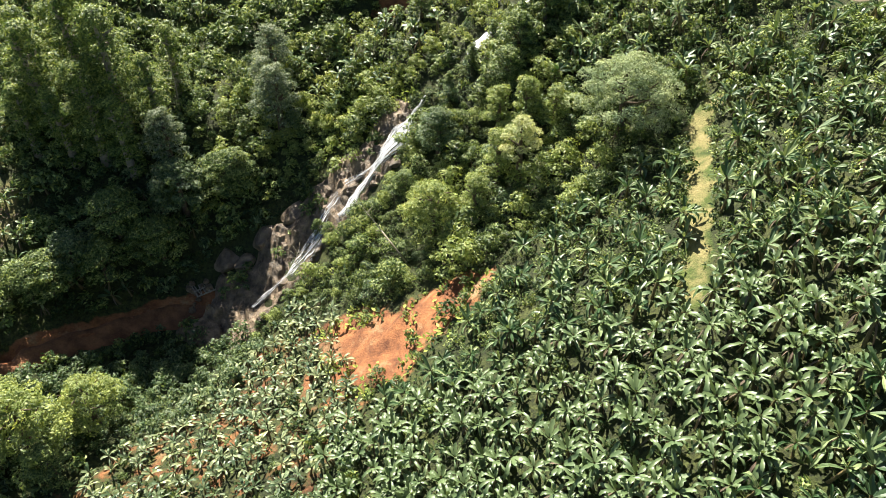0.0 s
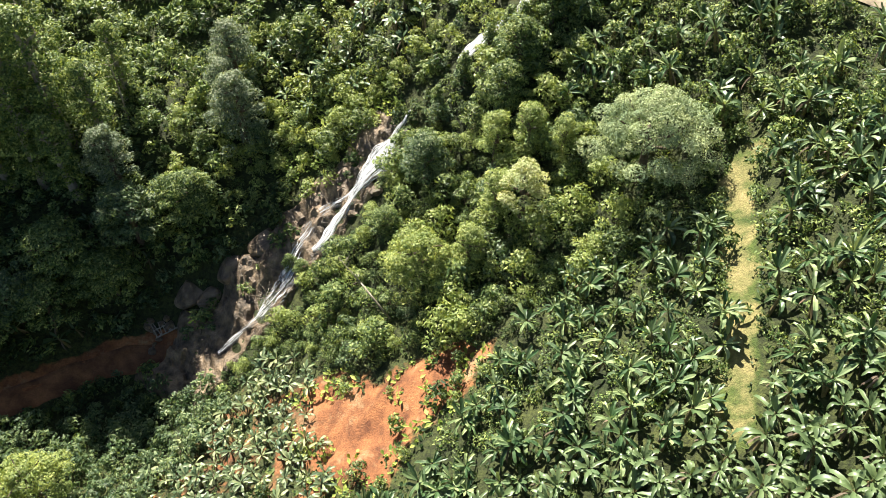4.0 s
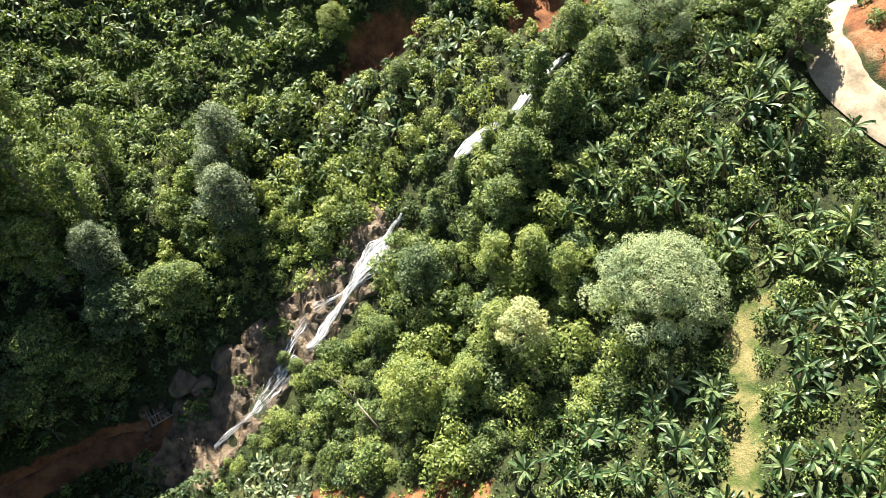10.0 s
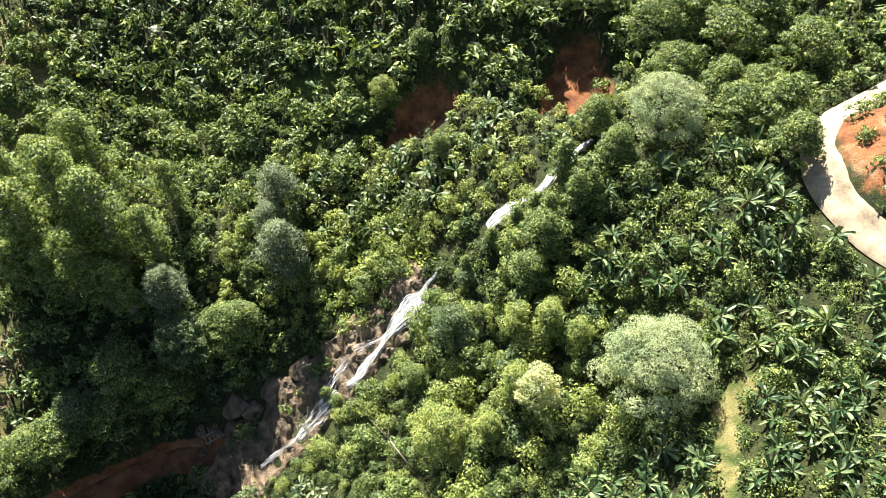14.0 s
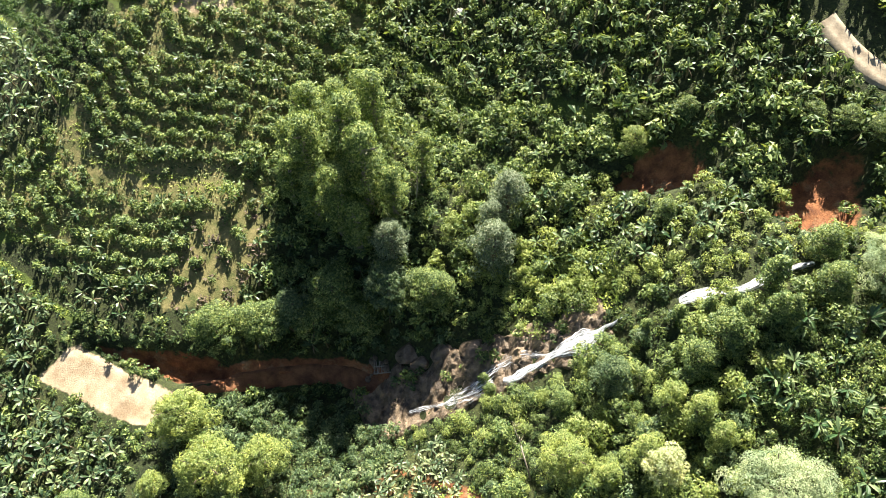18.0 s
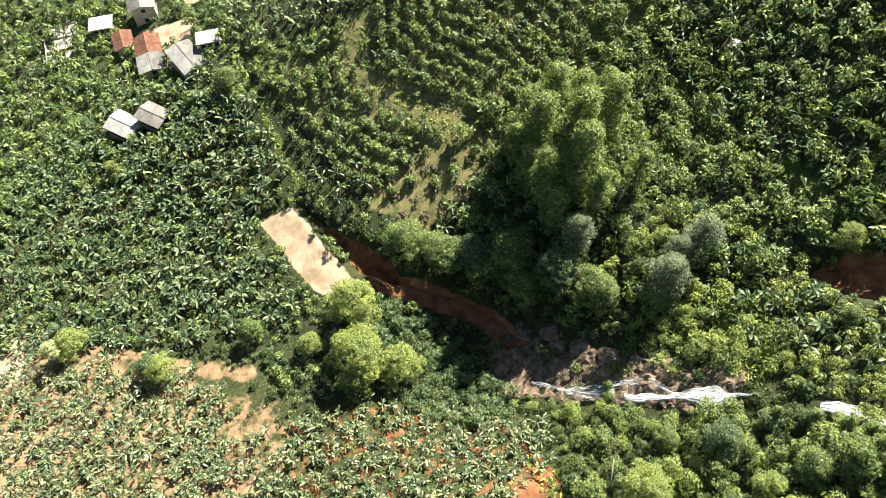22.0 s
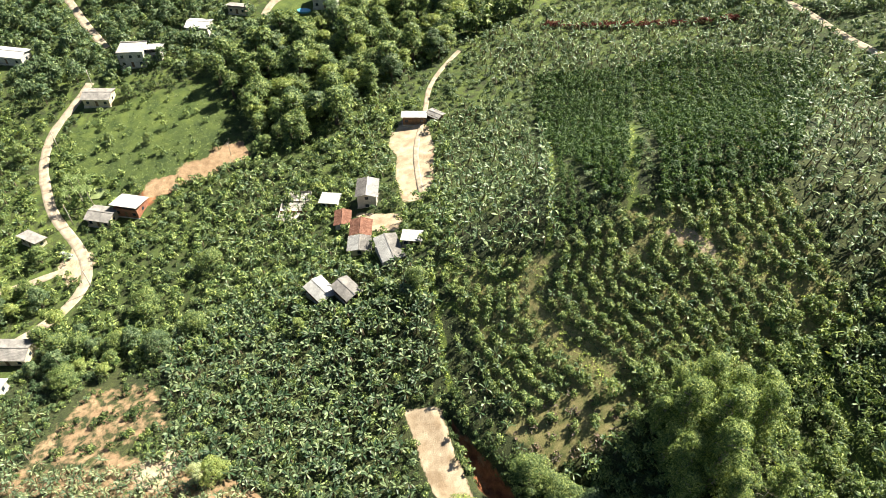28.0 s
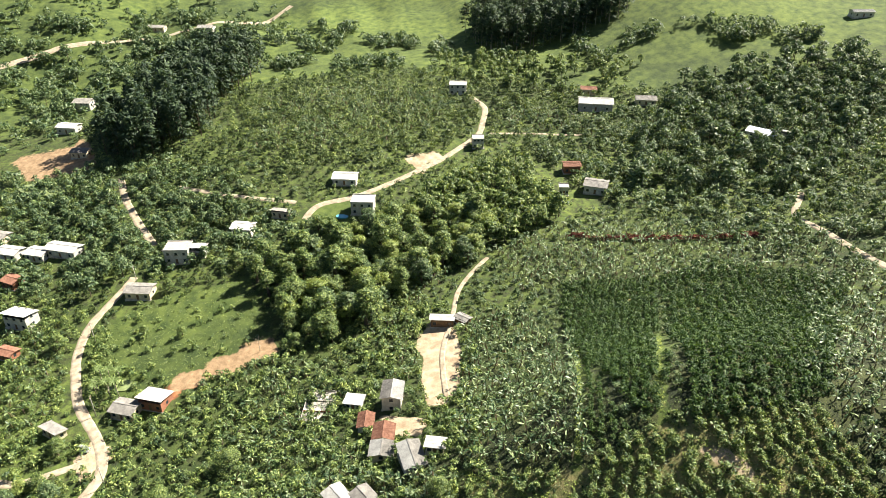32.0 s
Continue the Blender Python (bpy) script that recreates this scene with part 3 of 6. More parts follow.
def leaf_cloud(rng, centres, radii, count, size, flat=0.3, shell=0.55):
    """Small folded leaves spread through the outer part of round clumps."""
    centres, radii = np.asarray(centres, float), np.asarray(radii, float)
    share = np.prod(radii, 1) ** (2 / 3)
    which = rng.choice(len(centres), count, p=share / share.sum())
    d = rng.normal(size=(count, 3))
    d /= np.linalg.norm(d, axis=1)[:, None]
    d[:, 2] = np.where(d[:, 2] < -0.05, -d[:, 2], d[:, 2])
    depth = shell + (1.04 - shell) * rng.uniform(0, 1, count) ** 0.6
    p = centres[which] + d * radii[which] * depth[:, None] + rng.normal(size=(count, 3)) * radii[which] * 0.08
    n = d * (1 - flat) + rng.normal(size=(count, 3)) * 0.36 + np.array([0, 0, flat])
    n /= np.linalg.norm(n, axis=1)[:, None]
    t = np.cross(n, rng.normal(size=(count, 3)))
    t /= np.maximum(np.linalg.norm(t, axis=1)[:, None], 1e-6)
    b = np.cross(n, t)
    s = size * rng.uniform(0.6, 1.3, count)[:, None]
    v = np.stack([p - t * s, p + b * s * 0.42 - n * s * 0.12, p + t * s, p - b * s * 0.42 - n * s * 0.12], 1)
    return v.reshape(-1, 3), np.arange(count * 4).reshape(-1, 4)


def lobes(rng, n, radius, low, high, lump, spire=False):
    """Clump centres that fill a domed or a spired crown with an uneven outline."""
    a = np.arange(n) * 2.39996 + rng.uniform(0, 6)
    h = ((np.arange(n) + 0.5) / n) ** (1.0 if spire else 0.75)
    if spire:
        r = radius * (1 - h ** 2.4) ** 0.5 * rng.uniform(0.35, 1.0, n)
    else:
        r = radius * np.sqrt(np.clip(1 - h ** 1.7, 0, 1)) * rng.uniform(0.6, 1.1, n)
    c = np.stack([np.cos(a) * r, np.sin(a) * r, low + (high - low) * h + rng.uniform(-0.3, 0.3, n) * lump], 1)
    rad = lump * rng.uniform(0.55, 1.4, n)
    return c, np.stack([rad, rad, rad * 0.6], 1)


def trunk_mesh(name, mat, h, r, limbs, reach, rng, low=0.45):
    bm = bmesh.new()

    def taper(a, b, ra, rb, sides=7):
        a, b = Vector(a), Vector(b)
        m = (b - a).to_track_quat("Z", "Y").to_matrix()
        rows = [[bm.verts.new(p + m @ Vector((math.cos(k * 2 * math.pi / sides) * q, math.sin(k * 2 * math.pi / sides) * q, 0))) for k in range(sides)] for p, q in ((a, ra), (b, rb))]
        for k in range(sides):
            bm.faces.new((rows[0][k], rows[0][(k + 1) % sides], rows[1][(k + 1) % sides], rows[1][k]))

    lean = Vector((rng.uniform(-0.06, 0.06) * h, rng.uniform(-0.06, 0.06) * h, 0))
    taper((0, 0, -0.4), lean * 0.4 + Vector((0, 0, h * 0.5)), r * 1.25, r * 0.75)
    taper(lean * 0.4 + Vector((0, 0, h * 0.5)), lean + Vector((0, 0, h)), r * 0.75, r * 0.25)
    for k in range(limbs):
        z = h * rng.uniform(low, 0.9)
        a = k * 2.4 + rng.uniform(-0.4, 0.4)
        end = Vector((math.cos(a) * reach * 0.75, math.sin(a) * reach * 0.75, min(h, z + reach * 0.45)))
        elbow = Vector((math.cos(a) * reach * 0.3, math.sin(a) * reach * 0.3, z + reach * 0.12))
        taper(lean * (z / h) + Vector((0, 0, z)), elbow, r * 0.42, r * 0.3, 6)
        taper(elbow, end, r * 0.3, r * 0.1, 6)
    me = bpy.data.meshes.new(name)
    bm.to_mesh(me)
    bm.free()
    me.materials.append(mat)
    for p in me.polygons:
        p.use_smooth = True
    return me


# ---- where plants may stand ----
HOUSES = []
CROWNS = [(19.2, 66.3, 5.7), (8.6, 66, 2.6), (-1.2, 63.8, 3.6), (-1.4, 75.4, 3.2), (9.4, 82.7, 2.6), (-43.5, 46, 4.4), (22.2, 94, 4.5), (12.7, 85.5, 1.4), (3.6, 63.6, 1.8), (6.6, 74.2, 2), (9.8, 73.4, 2), (-23, 87.5, 3)]


def is_clear(x, y, margin=0.0):
    bad = any_inside([PAD, TRENCH] + PALE[1:6] + PALE[9:], x, y) | (any_inside(RED[1:4] + SCRUB, x, y) & (np.sin(x * 1.9 + 1) + np.sin(y * 1.6 + x * 0.4) < 0.7)) | (inside(SLIDE, x, y) & (beside(SLIDE + SLIDE[:1], x, y) > 2.3 + 2.2 * np.sin(x * 1.3 + y) * np.sin(y * 1.1 - x * 0.6 + 1)))
    bad |= inside(GORGE, x, y) & (np.sin(x * 1.5) * np.sin(y * 1.7 + 1) < 0.2)
    bad |= beside(DRY_STRIP, x, y) < 1.3 + 1.2 * np.sin(x * 0.7 + y * 0.5)
    bad |= inside(BARE_SCRUB[0], x, y) & (np.sin(x * 0.8) + np.sin(y * 0.9 + x * 0.3) < 0.3)
    for line, width in ROADS.values():
        bad |= beside(line, x, y) < width / 2 + 0.7 + margin
    for line, width in PATHS:
        bad |= beside(line, x, y) < width * 0.75 + margin
    bad |= beside(STREAM[6:13], x, y) < 2.6 + margin
    bad |= beside([(3.4, 87.4), (6, 89), (10, 91), (15, 93), (18, 94.5)], x, y) < 1.4 + margin
    bad |= beside([(4, 131), (12, 126), (19, 125), (28, 125.5)], x, y) < 2.6 + margin
    for tx, ty, tr in CROWNS if margin >= 0 else ():
        bad |= np.hypot(x - tx - 0.25 * tr, y - ty + 0.45 * tr) < tr * 0.85
    for hx, hy, hr in HOUSES:
        bad |= np.hypot(x - hx, y - hy) < hr + margin
    return ~bad


def scatter(poly, spacing, rng, margin=0.0, keep=1.0, jitter=0.42):
    p = np.array(poly, float)
    xs = np.arange(p[:, 0].min(), p[:, 0].max(), spacing)
    ys = np.arange(p[:, 1].min(), p[:, 1].max(), spacing * 0.87)
    x, y = np.meshgrid(xs, ys)
    x[1::2] += spacing / 2
    x, y = x.ravel(), y.ravel()
    x, y = x + rng.uniform(-jitter, jitter, len(x)) * spacing, y + rng.uniform(-jitter, jitter, len(y)) * spacing
    ok = inside(poly, x, y) & is_clear(x, y, margin) & (rng.uniform(0, 1, len(x)) < keep)
    return x[ok], y[ok]

# ---- houses ----
def slab_box(bm, x0, x1, y0, y1, z0, z1):
    v = [bm.verts.new(p) for p in ((x0, y0, z0), (x1, y0, z0), (x1, y1, z0), (x0, y1, z0), (x0, y0, z1), (x1, y0, z1), (x1, y1, z1), (x0, y1, z1))]
    for f in ((0, 3, 2, 1), (4, 5, 6, 7), (0, 1, 5, 4), (1, 2, 6, 5), (2, 3, 7, 6), (3, 0, 4, 7)):
        bm.faces.new([v[k] for k in f])


def done(bm, name, mat):
    bmesh.ops.recalc_face_normals(bm, faces=bm.faces)
    me = bpy.data.meshes.new(name)
    bm.to_mesh(me)
    bm.free()
    me.materials.append(mat)
    return me


def box(name, mat, *size):
    bm = bmesh.new()
    slab_box(bm, *size)
    return done(bm, name, mat)


def corrugated(name, mat, length, run, drop, wave=0.22, thick=0.05):
    """One roof slope: a wavy sheet along x, falling towards +y."""
    n = max(8, int(length / wave * 2))
    x = np.linspace(-length / 2, length / 2, n)
    z = 0.035 * np.sin(np.arange(n) * math.pi / 1.0 + 0.5 * math.pi)
    rows = []
    for y, dz in ((0, 0), (run, -drop), (run, -drop - thick), (0, -thick), (0, 0)):
        rows.append(np.stack([x, np.full(n, y), z + dz], 1))
    return mesh_of(name, np.concatenate(rows), grid_quads(5, n), [mat])


def house(x, y, turn, length, width, wall_h, roof, wall_mat, roof_mat, label, rise=0.25, roof_mat_2=None, porch=0.0, bays=3, sink=0.6):
    """A small house. roof: gable, shed or flat. Its long side runs along its own x."""
    zs = lie(np.array([x - length * 0.4, x + length * 0.4, x, x]), np.array([y, y, y - width * 0.4, y + width * 0.4]))
    h = thing("shed" if "shed" in label or "hut" in label or "outbuilding" in label else "house", x, y, label, "house", "houses of the village", radians(turn), float(np.mean(zs)))
    HOUSES.append((x, y, max(length, width) * 0.62 + 0.6))
    L, W, t = length / 2, width / 2, 0.16
    for name, b in (("wall", (-L, L, -W, -W + t)), ("wall", (-L, L, W - t, W)), ("wall", (-L, -L + t, -W + t, W - t)), ("wall", (L - t, L, -W + t, W - t))):
        part(name, box(name, wall_mat, *b, -sink - 1.2, wall_h), h)
    part("floor_slab", box("floor_slab", CONCRETE, -L - 0.3, L + 0.3, -W - 0.3, W + 0.3, -sink - 1.2, 0.05), h)
    over = 0.55
    if roof == "flat":
        part("roof_slab", box("roof_slab", roof_mat, -L - 0.25, L + 0.25, -W - 0.25, W + 0.25, wall_h, wall_h + 0.18), h)
        for b in ((-L - 0.25, L + 0.25, -W - 0.25, -W - 0.1), (-L - 0.25, L + 0.25, W + 0.1, W + 0.25)):
            part("parapet", box("parapet", wall_mat, *b, wall_h + 0.18, wall_h + 0.55), h)
    else:
        run = W + over if roof == "gable" else width + 2 * over
        drop = run * rise
        top = wall_h + 0.12 + (W * rise if roof == "gable" else width * rise)
        for k, side in enumerate((1, -1) if roof == "gable" else (1,)):
            r = part("roof", corrugated("roof", roof_mat if k == 0 or not roof_mat_2 else roof_mat_2, length + 2 * over, run, drop), h)
            start = 0.0 if roof == "gable" else -W - over
            r.matrix_basis = Matrix.Rotation(0 if side > 0 else math.pi, 4, "Z") @ Matrix.Translation((0, start, top))
        if roof == "gable":
            part("ridge_cap", box("ridge_cap", roof_mat, -L - over, L + over, -0.16, 0.16, top - 0.02, top + 0.07), h)
            for s in (-1, 1):
                bm = bmesh.new()
                xs = (s * L, s * (L - t))
                v = [bm.verts.new((q, yy, zz)) for q in xs for yy, zz in ((-W, wall_h), (W, wall_h), (0, wall_h + W * rise))]
                for f in ((0, 1, 2), (5, 4, 3), (0, 3, 4, 1), (1, 4, 5, 2), (2, 5, 3, 0)):
                    bm.faces.new([v[k] for k in f])
                part("gable_wall", done(bm, "gable_wall", wall_mat), h)
    storeys = max(1, round(wall_h / 2.7))
    for s in range(storeys):
        for side in (-1, 1):
            for k in range(bays):
                cx = -L + (k + 0.5) * length / bays
                z0 = s * 2.75
                yy = side * (W + 0.004)
                lo, hi = sorted((yy, yy - side * 0.05))
                if k == bays // 2 and s == 0 and side < 0:
                    d = part("door", box("door", TIMBER, cx - 0.45, cx + 0.45, lo - 0.02, hi, z0 + 0.05, z0 + 2.1), h)
                else:
                    w = part("window", box("window", GLASS, cx - 0.5, cx + 0.5, lo, hi, z0 + 0.95, z0 + 2.0), h)
                    part("window_frame", box("window_frame", TIMBER, cx - 0.6, cx + 0.6, lo - 0.03, hi + 0.03, z0 + 0.86, z0 + 0.95), w)
        for side in (-1, 1):
            xx = side * (L + 0.004)
            lo, hi = sorted((xx, xx - side * 0.05))
            part("window", box("window", GLASS, lo, hi, -0.5, 0.5, s * 2.75 + 0.95, s * 2.75 + 2.0), h)
    if porch:
        part("porch_roof", box("porch_roof", SHEET, -L, L, -W - porch, -W, wall_h - 0.45, wall_h - 0.38), h)
        for k in range(3):
            cx = -L + 0.2 + k * (length - 0.4) / 2
            part("post", box("post", TIMBER, cx - 0.07, cx + 0.07, -W - porch + 0.05, -W - porch + 0.19, -sink, wall_h - 0.45), h)
    return h


# x, y, turn, length, width, wall height, roof, wall, roof material, label
for row in (
        (-117.8, 30.3, 28, 6.4, 4.4, 2.4, "gable", TIMBER, SHEET_PALE, "farm shed with a pale sheet roof among banana plants"),
        (-114.6, 36.2, 28, 5.6, 4.0, 2.3, "gable", TIMBER, SHEET, "weathered farm shed with a grey corrugated roof"),
        (-122.5, 48.2, 5, 7.6, 4.8, 2.6, "gable", WHITE, SHEET, "small white house with a grey corrugated gable roof", 0.25, SHEET_PALE),
        (-129.6, 41.8, -14, 4.4, 5.2, 2.4, "gable", CREAM, SHEET, "low cream house with grey roofing sheets", 0.2, SHEET_PALE),
        (-136.4, 43.2, -14, 5.0, 4.8, 2.7, "gable", CREAM, CLAY, "cream house with a red clay tile roof", 0.35),
        (-145, 39.4, -12, 5.0, 3.6, 2.4, "gable", WHITE, CLAY, "small white house with a red clay tile roof", 0.35),
        (-123.6, 54.2, 70, 4.2, 3.4, 2.2, "shed", CREAM, SHEET_PALE, "small outbuilding with a pale sheet roof", 0.15),
        (-152.4, 47.7, -15, 6.6, 5.2, 5.2, "gable", WHITE, SHEET_PALE, "two storey white house with a two-tone corrugated roof", 0.25, SHEET),
        (-156.8, 37.4, 70, 4.6, 4.2, 2.2, "shed", WHITE, SHEET_PALE, "small white shed with a bright metal roof", 0.12),
        (-187.4, 69, 75, 7.2, 3.4, 2.6, "shed", TIMBER, SHEET_PALE, "drying shed with a bright metal roof", 0.15),
        (-186.2, 75.6, 40, 4.2, 3.2, 1.8, "gable", TIMBER, SHEET, "small timber hut with a grey sheet roof"),
        (-175, -28, 65, 7.0, 5.5, 2.8, "gable", CREAM, SHEET, "cream house with a grey fibre cement roof"),
        (-177, -20, 65, 7.5, 6.0, 3.0, "shed", BRICK_RED, SHEET_PALE, "brick house with a bright white metal roof"),
        (-171, -47, 50, 6.5, 3.0, 2.4, "shed", CREAM, SHEET, "long low shed with a grey roof by the road"),
        (-234, -32, 75, 9.0, 6.0, 3.0, "gable", CREAM, SHEET, "cream house with a grey sheet roof beside the road"),
        (-252, -20, 80, 9.0, 7.0, 5.6, "flat", WHITE, CONCRETE, "two storey unpainted house with a flat concrete roof"),
        (-253, -12.5, 80, 5.0, 6.0, 3.0, "shed", WHITE, SHEET_PALE, "white annex with a bright metal roof"),
        (-262, 4, 70, 8.0, 6.0, 3.2, "gable", WHITE, SHEET_PALE, "white house with pale roofing sheets"),
        (-269, 19, 65, 7.0, 3.6, 2.6, "shed", CREAM, SHEET, "small cream house with a grey roof"),
        (-128, -45.5, 75, 9.0, 5.5, 3.0, "gable", CREAM, SHEET, "house with a wide grey corrugated roof below the road"),
        (-117, -47, 75, 4.0, 3.5, 2.5, "shed", WHITE, SHEET_PALE, "small shed with a bright metal roof"),
        (-264, 52, 75, 9.0, 7.0, 5.4, "flat", WHITE, WHITE, "white two storey house with a flat roof beside a pool"),
        (-288, 47, 75, 10.0, 7.0, 3.0, "gable", WHITE, SHEET_PALE, "white house with a bright low pitched roof"),
        (-307, 111, 80, 5.0, 5.0, 4.6, "flat", WHITE, WHITE, "small white cube house beside the dirt road"),
        (-338, 182, 70, 17.0, 10.0, 4.0, "gable", CONCRETE, SHEET_PALE, "large barn with a bright curved metal roof"),
        (-334, 208, 70, 10.0, 7.0, 3.0, "gable", CREAM, SHEET, "house with a grey gable roof among trees"),
        (-269, 233, 40, 13.0, 7.0, 3.0, "gable", WHITE, SHEET_BLUE, "long house with a blue-grey metal roof among trees"),
        (-264, 239, 40, 6.0, 6.0, 2.8, "shed", WHITE, SHEET_PALE, "white annex with a metal roof"),
        (-274, 145, 80, 7.0, 5.0, 3.6, "gable", BRICK_RED, CLAY, "red brick house with a clay tile roof among trees"),
        (-254, 148.5, 60, 9.0, 7.5, 3.6, "gable", WHITE, SHEET, "white house with a grey hipped sheet roof"),
        (-256, 135, 75, 3.6, 3.6, 3.4, "flat", WHITE, WHITE, "small white block house among trees"),
        (-376, 117, 75, 9.0, 7.0, 5.0, "flat", WHITE, WHITE, "white two storey house on the far hill"),
        (-358, 186, 70, 8.0, 6.0, 3.0, "gable", CREAM, CLAY, "house with a clay tile roof beside the far track"),
        (-374, 359, 80, 12.0, 6.0, 3.0, "gable", WHITE, SHEET_PALE, "white farmhouse alone on the pasture"),
        (-271, -66, 65, 13.0, 6.0, 3.2, "gable", WHITE, SHEET_PALE, "long white building with a bright metal roof"),
        (-272, -76, 65, 8.0, 6.0, 3.0, "gable", WHITE, SHEET_PALE, "white house with a pale metal roof"),
        (-277, -88, 65, 9.0, 6.0, 3.0, "gable", WHITE, SHEET_PALE, "white house with a bright roof among trees"),
        (-255, -81, 55, 6.0, 5.0, 3.0, "gable", BRICK_RED, CLAY, "brick house with a clay tile roof"),
        (-229, -71, 65, 9.0, 6.0, 4.6, "shed", WHITE, SHEET_PALE, "white house with a tilted bright metal roof"),
        (-407, -94, 70, 11.0, 7.0, 3.6, "gable", WHITE, SHEET_PALE, "white house with a metal roof by the far road"),
        (-442, -93, 75, 10.0, 8.0, 5.0, "gable", WHITE, SHEET, "white house with a grey roof on the far slope"),
        (-366, -79, 75, 8.0, 6.0, 3.0, "gable", CREAM, SHEET, "house with a dark roof beside the bare yard"),
        (-503, -48, 75, 10.0, 8.0, 4.6, "gable", WHITE, SHEET_PALE, "white house on the far valley floor"),
        (-556, -30, 75, 11.0, 8.0, 4.0, "gable", WHITE, SHEET, "far house beside the valley road"),
        (-575, -67, 75, 12.0, 7.0, 3.0, "gable", CREAM, SHEET, "far low house beside the valley road"),
        (-323, 254, 60, 8.0, 6.0, 3.0, "gable", WHITE, SHEET, "house with a grey roof hidden among trees"),
        (-212, -71, 60, 6.0, 4.0, 2.4, "gable", BRICK_RED, CLAY, "small brick house with a red roof"),
        (-292, -97, 65, 9.0, 6.0, 3.0, "gable", CREAM, SHEET, "house with a grey roof at the edge of the trees")):
    house(*row)

# ---- water and rock of the fall ----
def falls(name, line, width, lift, lab, mat, step=0.3, across=9, seed=0):
    q, side = smooth_line(line, step, 0.7)
    n = len(q)
    q = q + side * np.array([0.3 * noise.noise((i * 0.1, seed + 2, 1)) + 0.15 * noise.noise((i * 0.3, seed + 4, 1)) for i in range(n)])[:, None]
    w = np.interp(np.arange(n) / n, np.linspace(0, 1, len(width)), width)
    w = w * (1 + 0.35 * np.array([noise.noise((i * 0.21, seed, 3)) for i in range(n)]))
    off = np.linspace(-0.5, 0.5, across)
    xy = q[:, None] + side[:, None] * (w[:, None] * off[None])[..., None]
    z = lie(xy[..., 0], xy[..., 1])
    rip = np.array([[noise.noise((j * 1.1, i * 0.35, seed)) for j in range(across)] for i in range(n)])
    z = z + lift + 0.22 * rip - 0.5 * (np.abs(off) * 2)[None] ** 6
    me = mesh_of(name, np.concatenate([xy, z[..., None]], -1).reshape(-1, 3), grid_quads(n, across), [mat], smooth=True)
    uv = me.uv_layers.new(name="along")
    co = np.stack(np.broadcast_arrays((off * 2)[None], (np.arange(n) * step)[:, None]), -1).reshape(-1, 2)
    loops = np.zeros(len(me.loops), np.int32)
    me.loops.foreach_get("vertex_index", loops)
    uv.data.foreach_set("uv", co[loops].astype(np.float32).ravel())
    return tagged(new(name, me), lab, "waterfall", kind="structure")


falls("waterfall", [(-2.0, 83.9), (-2.9, 83.2), (-3.7, 82.5), (-4.6, 81.0), (-6.0, 79.9), (-7.6, 78.9), (-8.5, 77.8), (-9.7, 76.6), (-11.1, 75.0), (-12.5, 73.6), (-14.2, 72.7)],
      [0.3, 0.5, 1.0, 3.6, 4.3, 2.2, 1.3, 1.1, 1.3, 1.9, 1.5, 1.0], 1.0, "white waterfall rushing down bare brown rock", WATER)
falls("waterfall_side_veil", [(-8.6, 77.6), (-10.6, 77.4), (-13.0, 76.8), (-14.6, 75.4), (-15.9, 73.8), (-17.0, 72.2), (-17.8, 70.6)],
      [0.5, 1.4, 2.0, 2.4, 2.6, 2.2], 1.0, "thin grey side veil of water over rock ledges", VEIL, seed=5)
falls("waterfall_lower_veil", [(-14.6, 72.6), (-16.2, 71.2), (-17.8, 70.0), (-19.2, 68.9), (-20.6, 67.9)],
      [1.6, 3.2, 4.0, 3.6, 2.2], 1.05, "broad broken veil of water lower down the rock", VEIL, seed=7)
falls("waterfall_foot", [(-19.0, 69.0), (-20.6, 68.0), (-22.2, 67.1), (-23.8, 66.4), (-25.6, 65.4)],
      [1.8, 1.4, 1.0, 1.5, 1.1], 1.1, "narrow white run of water at the foot", VEIL, seed=8)
falls("upper_stream", [(15.5, 94.6), (13.6, 93.2), (11.7, 91.8), (10.4, 90.4), (8.4, 89.1), (6.2, 88.5), (4.4, 87.6), (3.0, 86.4)],
      [0.6, 0.9, 1.2, 1.6, 1.3, 2.0, 2.2, 1.2], 0.8, "upper stretch of the white stream between shrubs", WATER, seed=9)


def rock_mesh(seed, cuts=9):
    rng = np.random.RandomState(seed)
    bm = bmesh.new()
    bmesh.ops.create_icosphere(bm, subdivisions=3, radius=1)
    planes = [(Vector(rng.normal(size=3)).normalized(), rng.uniform(0.55, 0.85)) for _ in range(cuts)]
    for v in bm.verts:
        for n, d in planes:
            k = v.co.dot(n)
            if k > d:
                v.co -= n * (k - d) * 0.9
        v.co += v.co.normalized() * 0.10 * noise.noise(v.co * 2.3 + Vector((seed, 0, 0)))
        v.co.z += 0.05 * math.sin(v.co.z * 14 + seed)
    me = bpy.data.meshes.new("rock")
    bm.to_mesh(me)
    bm.free()
    me.materials.append(ROCK)
    return me


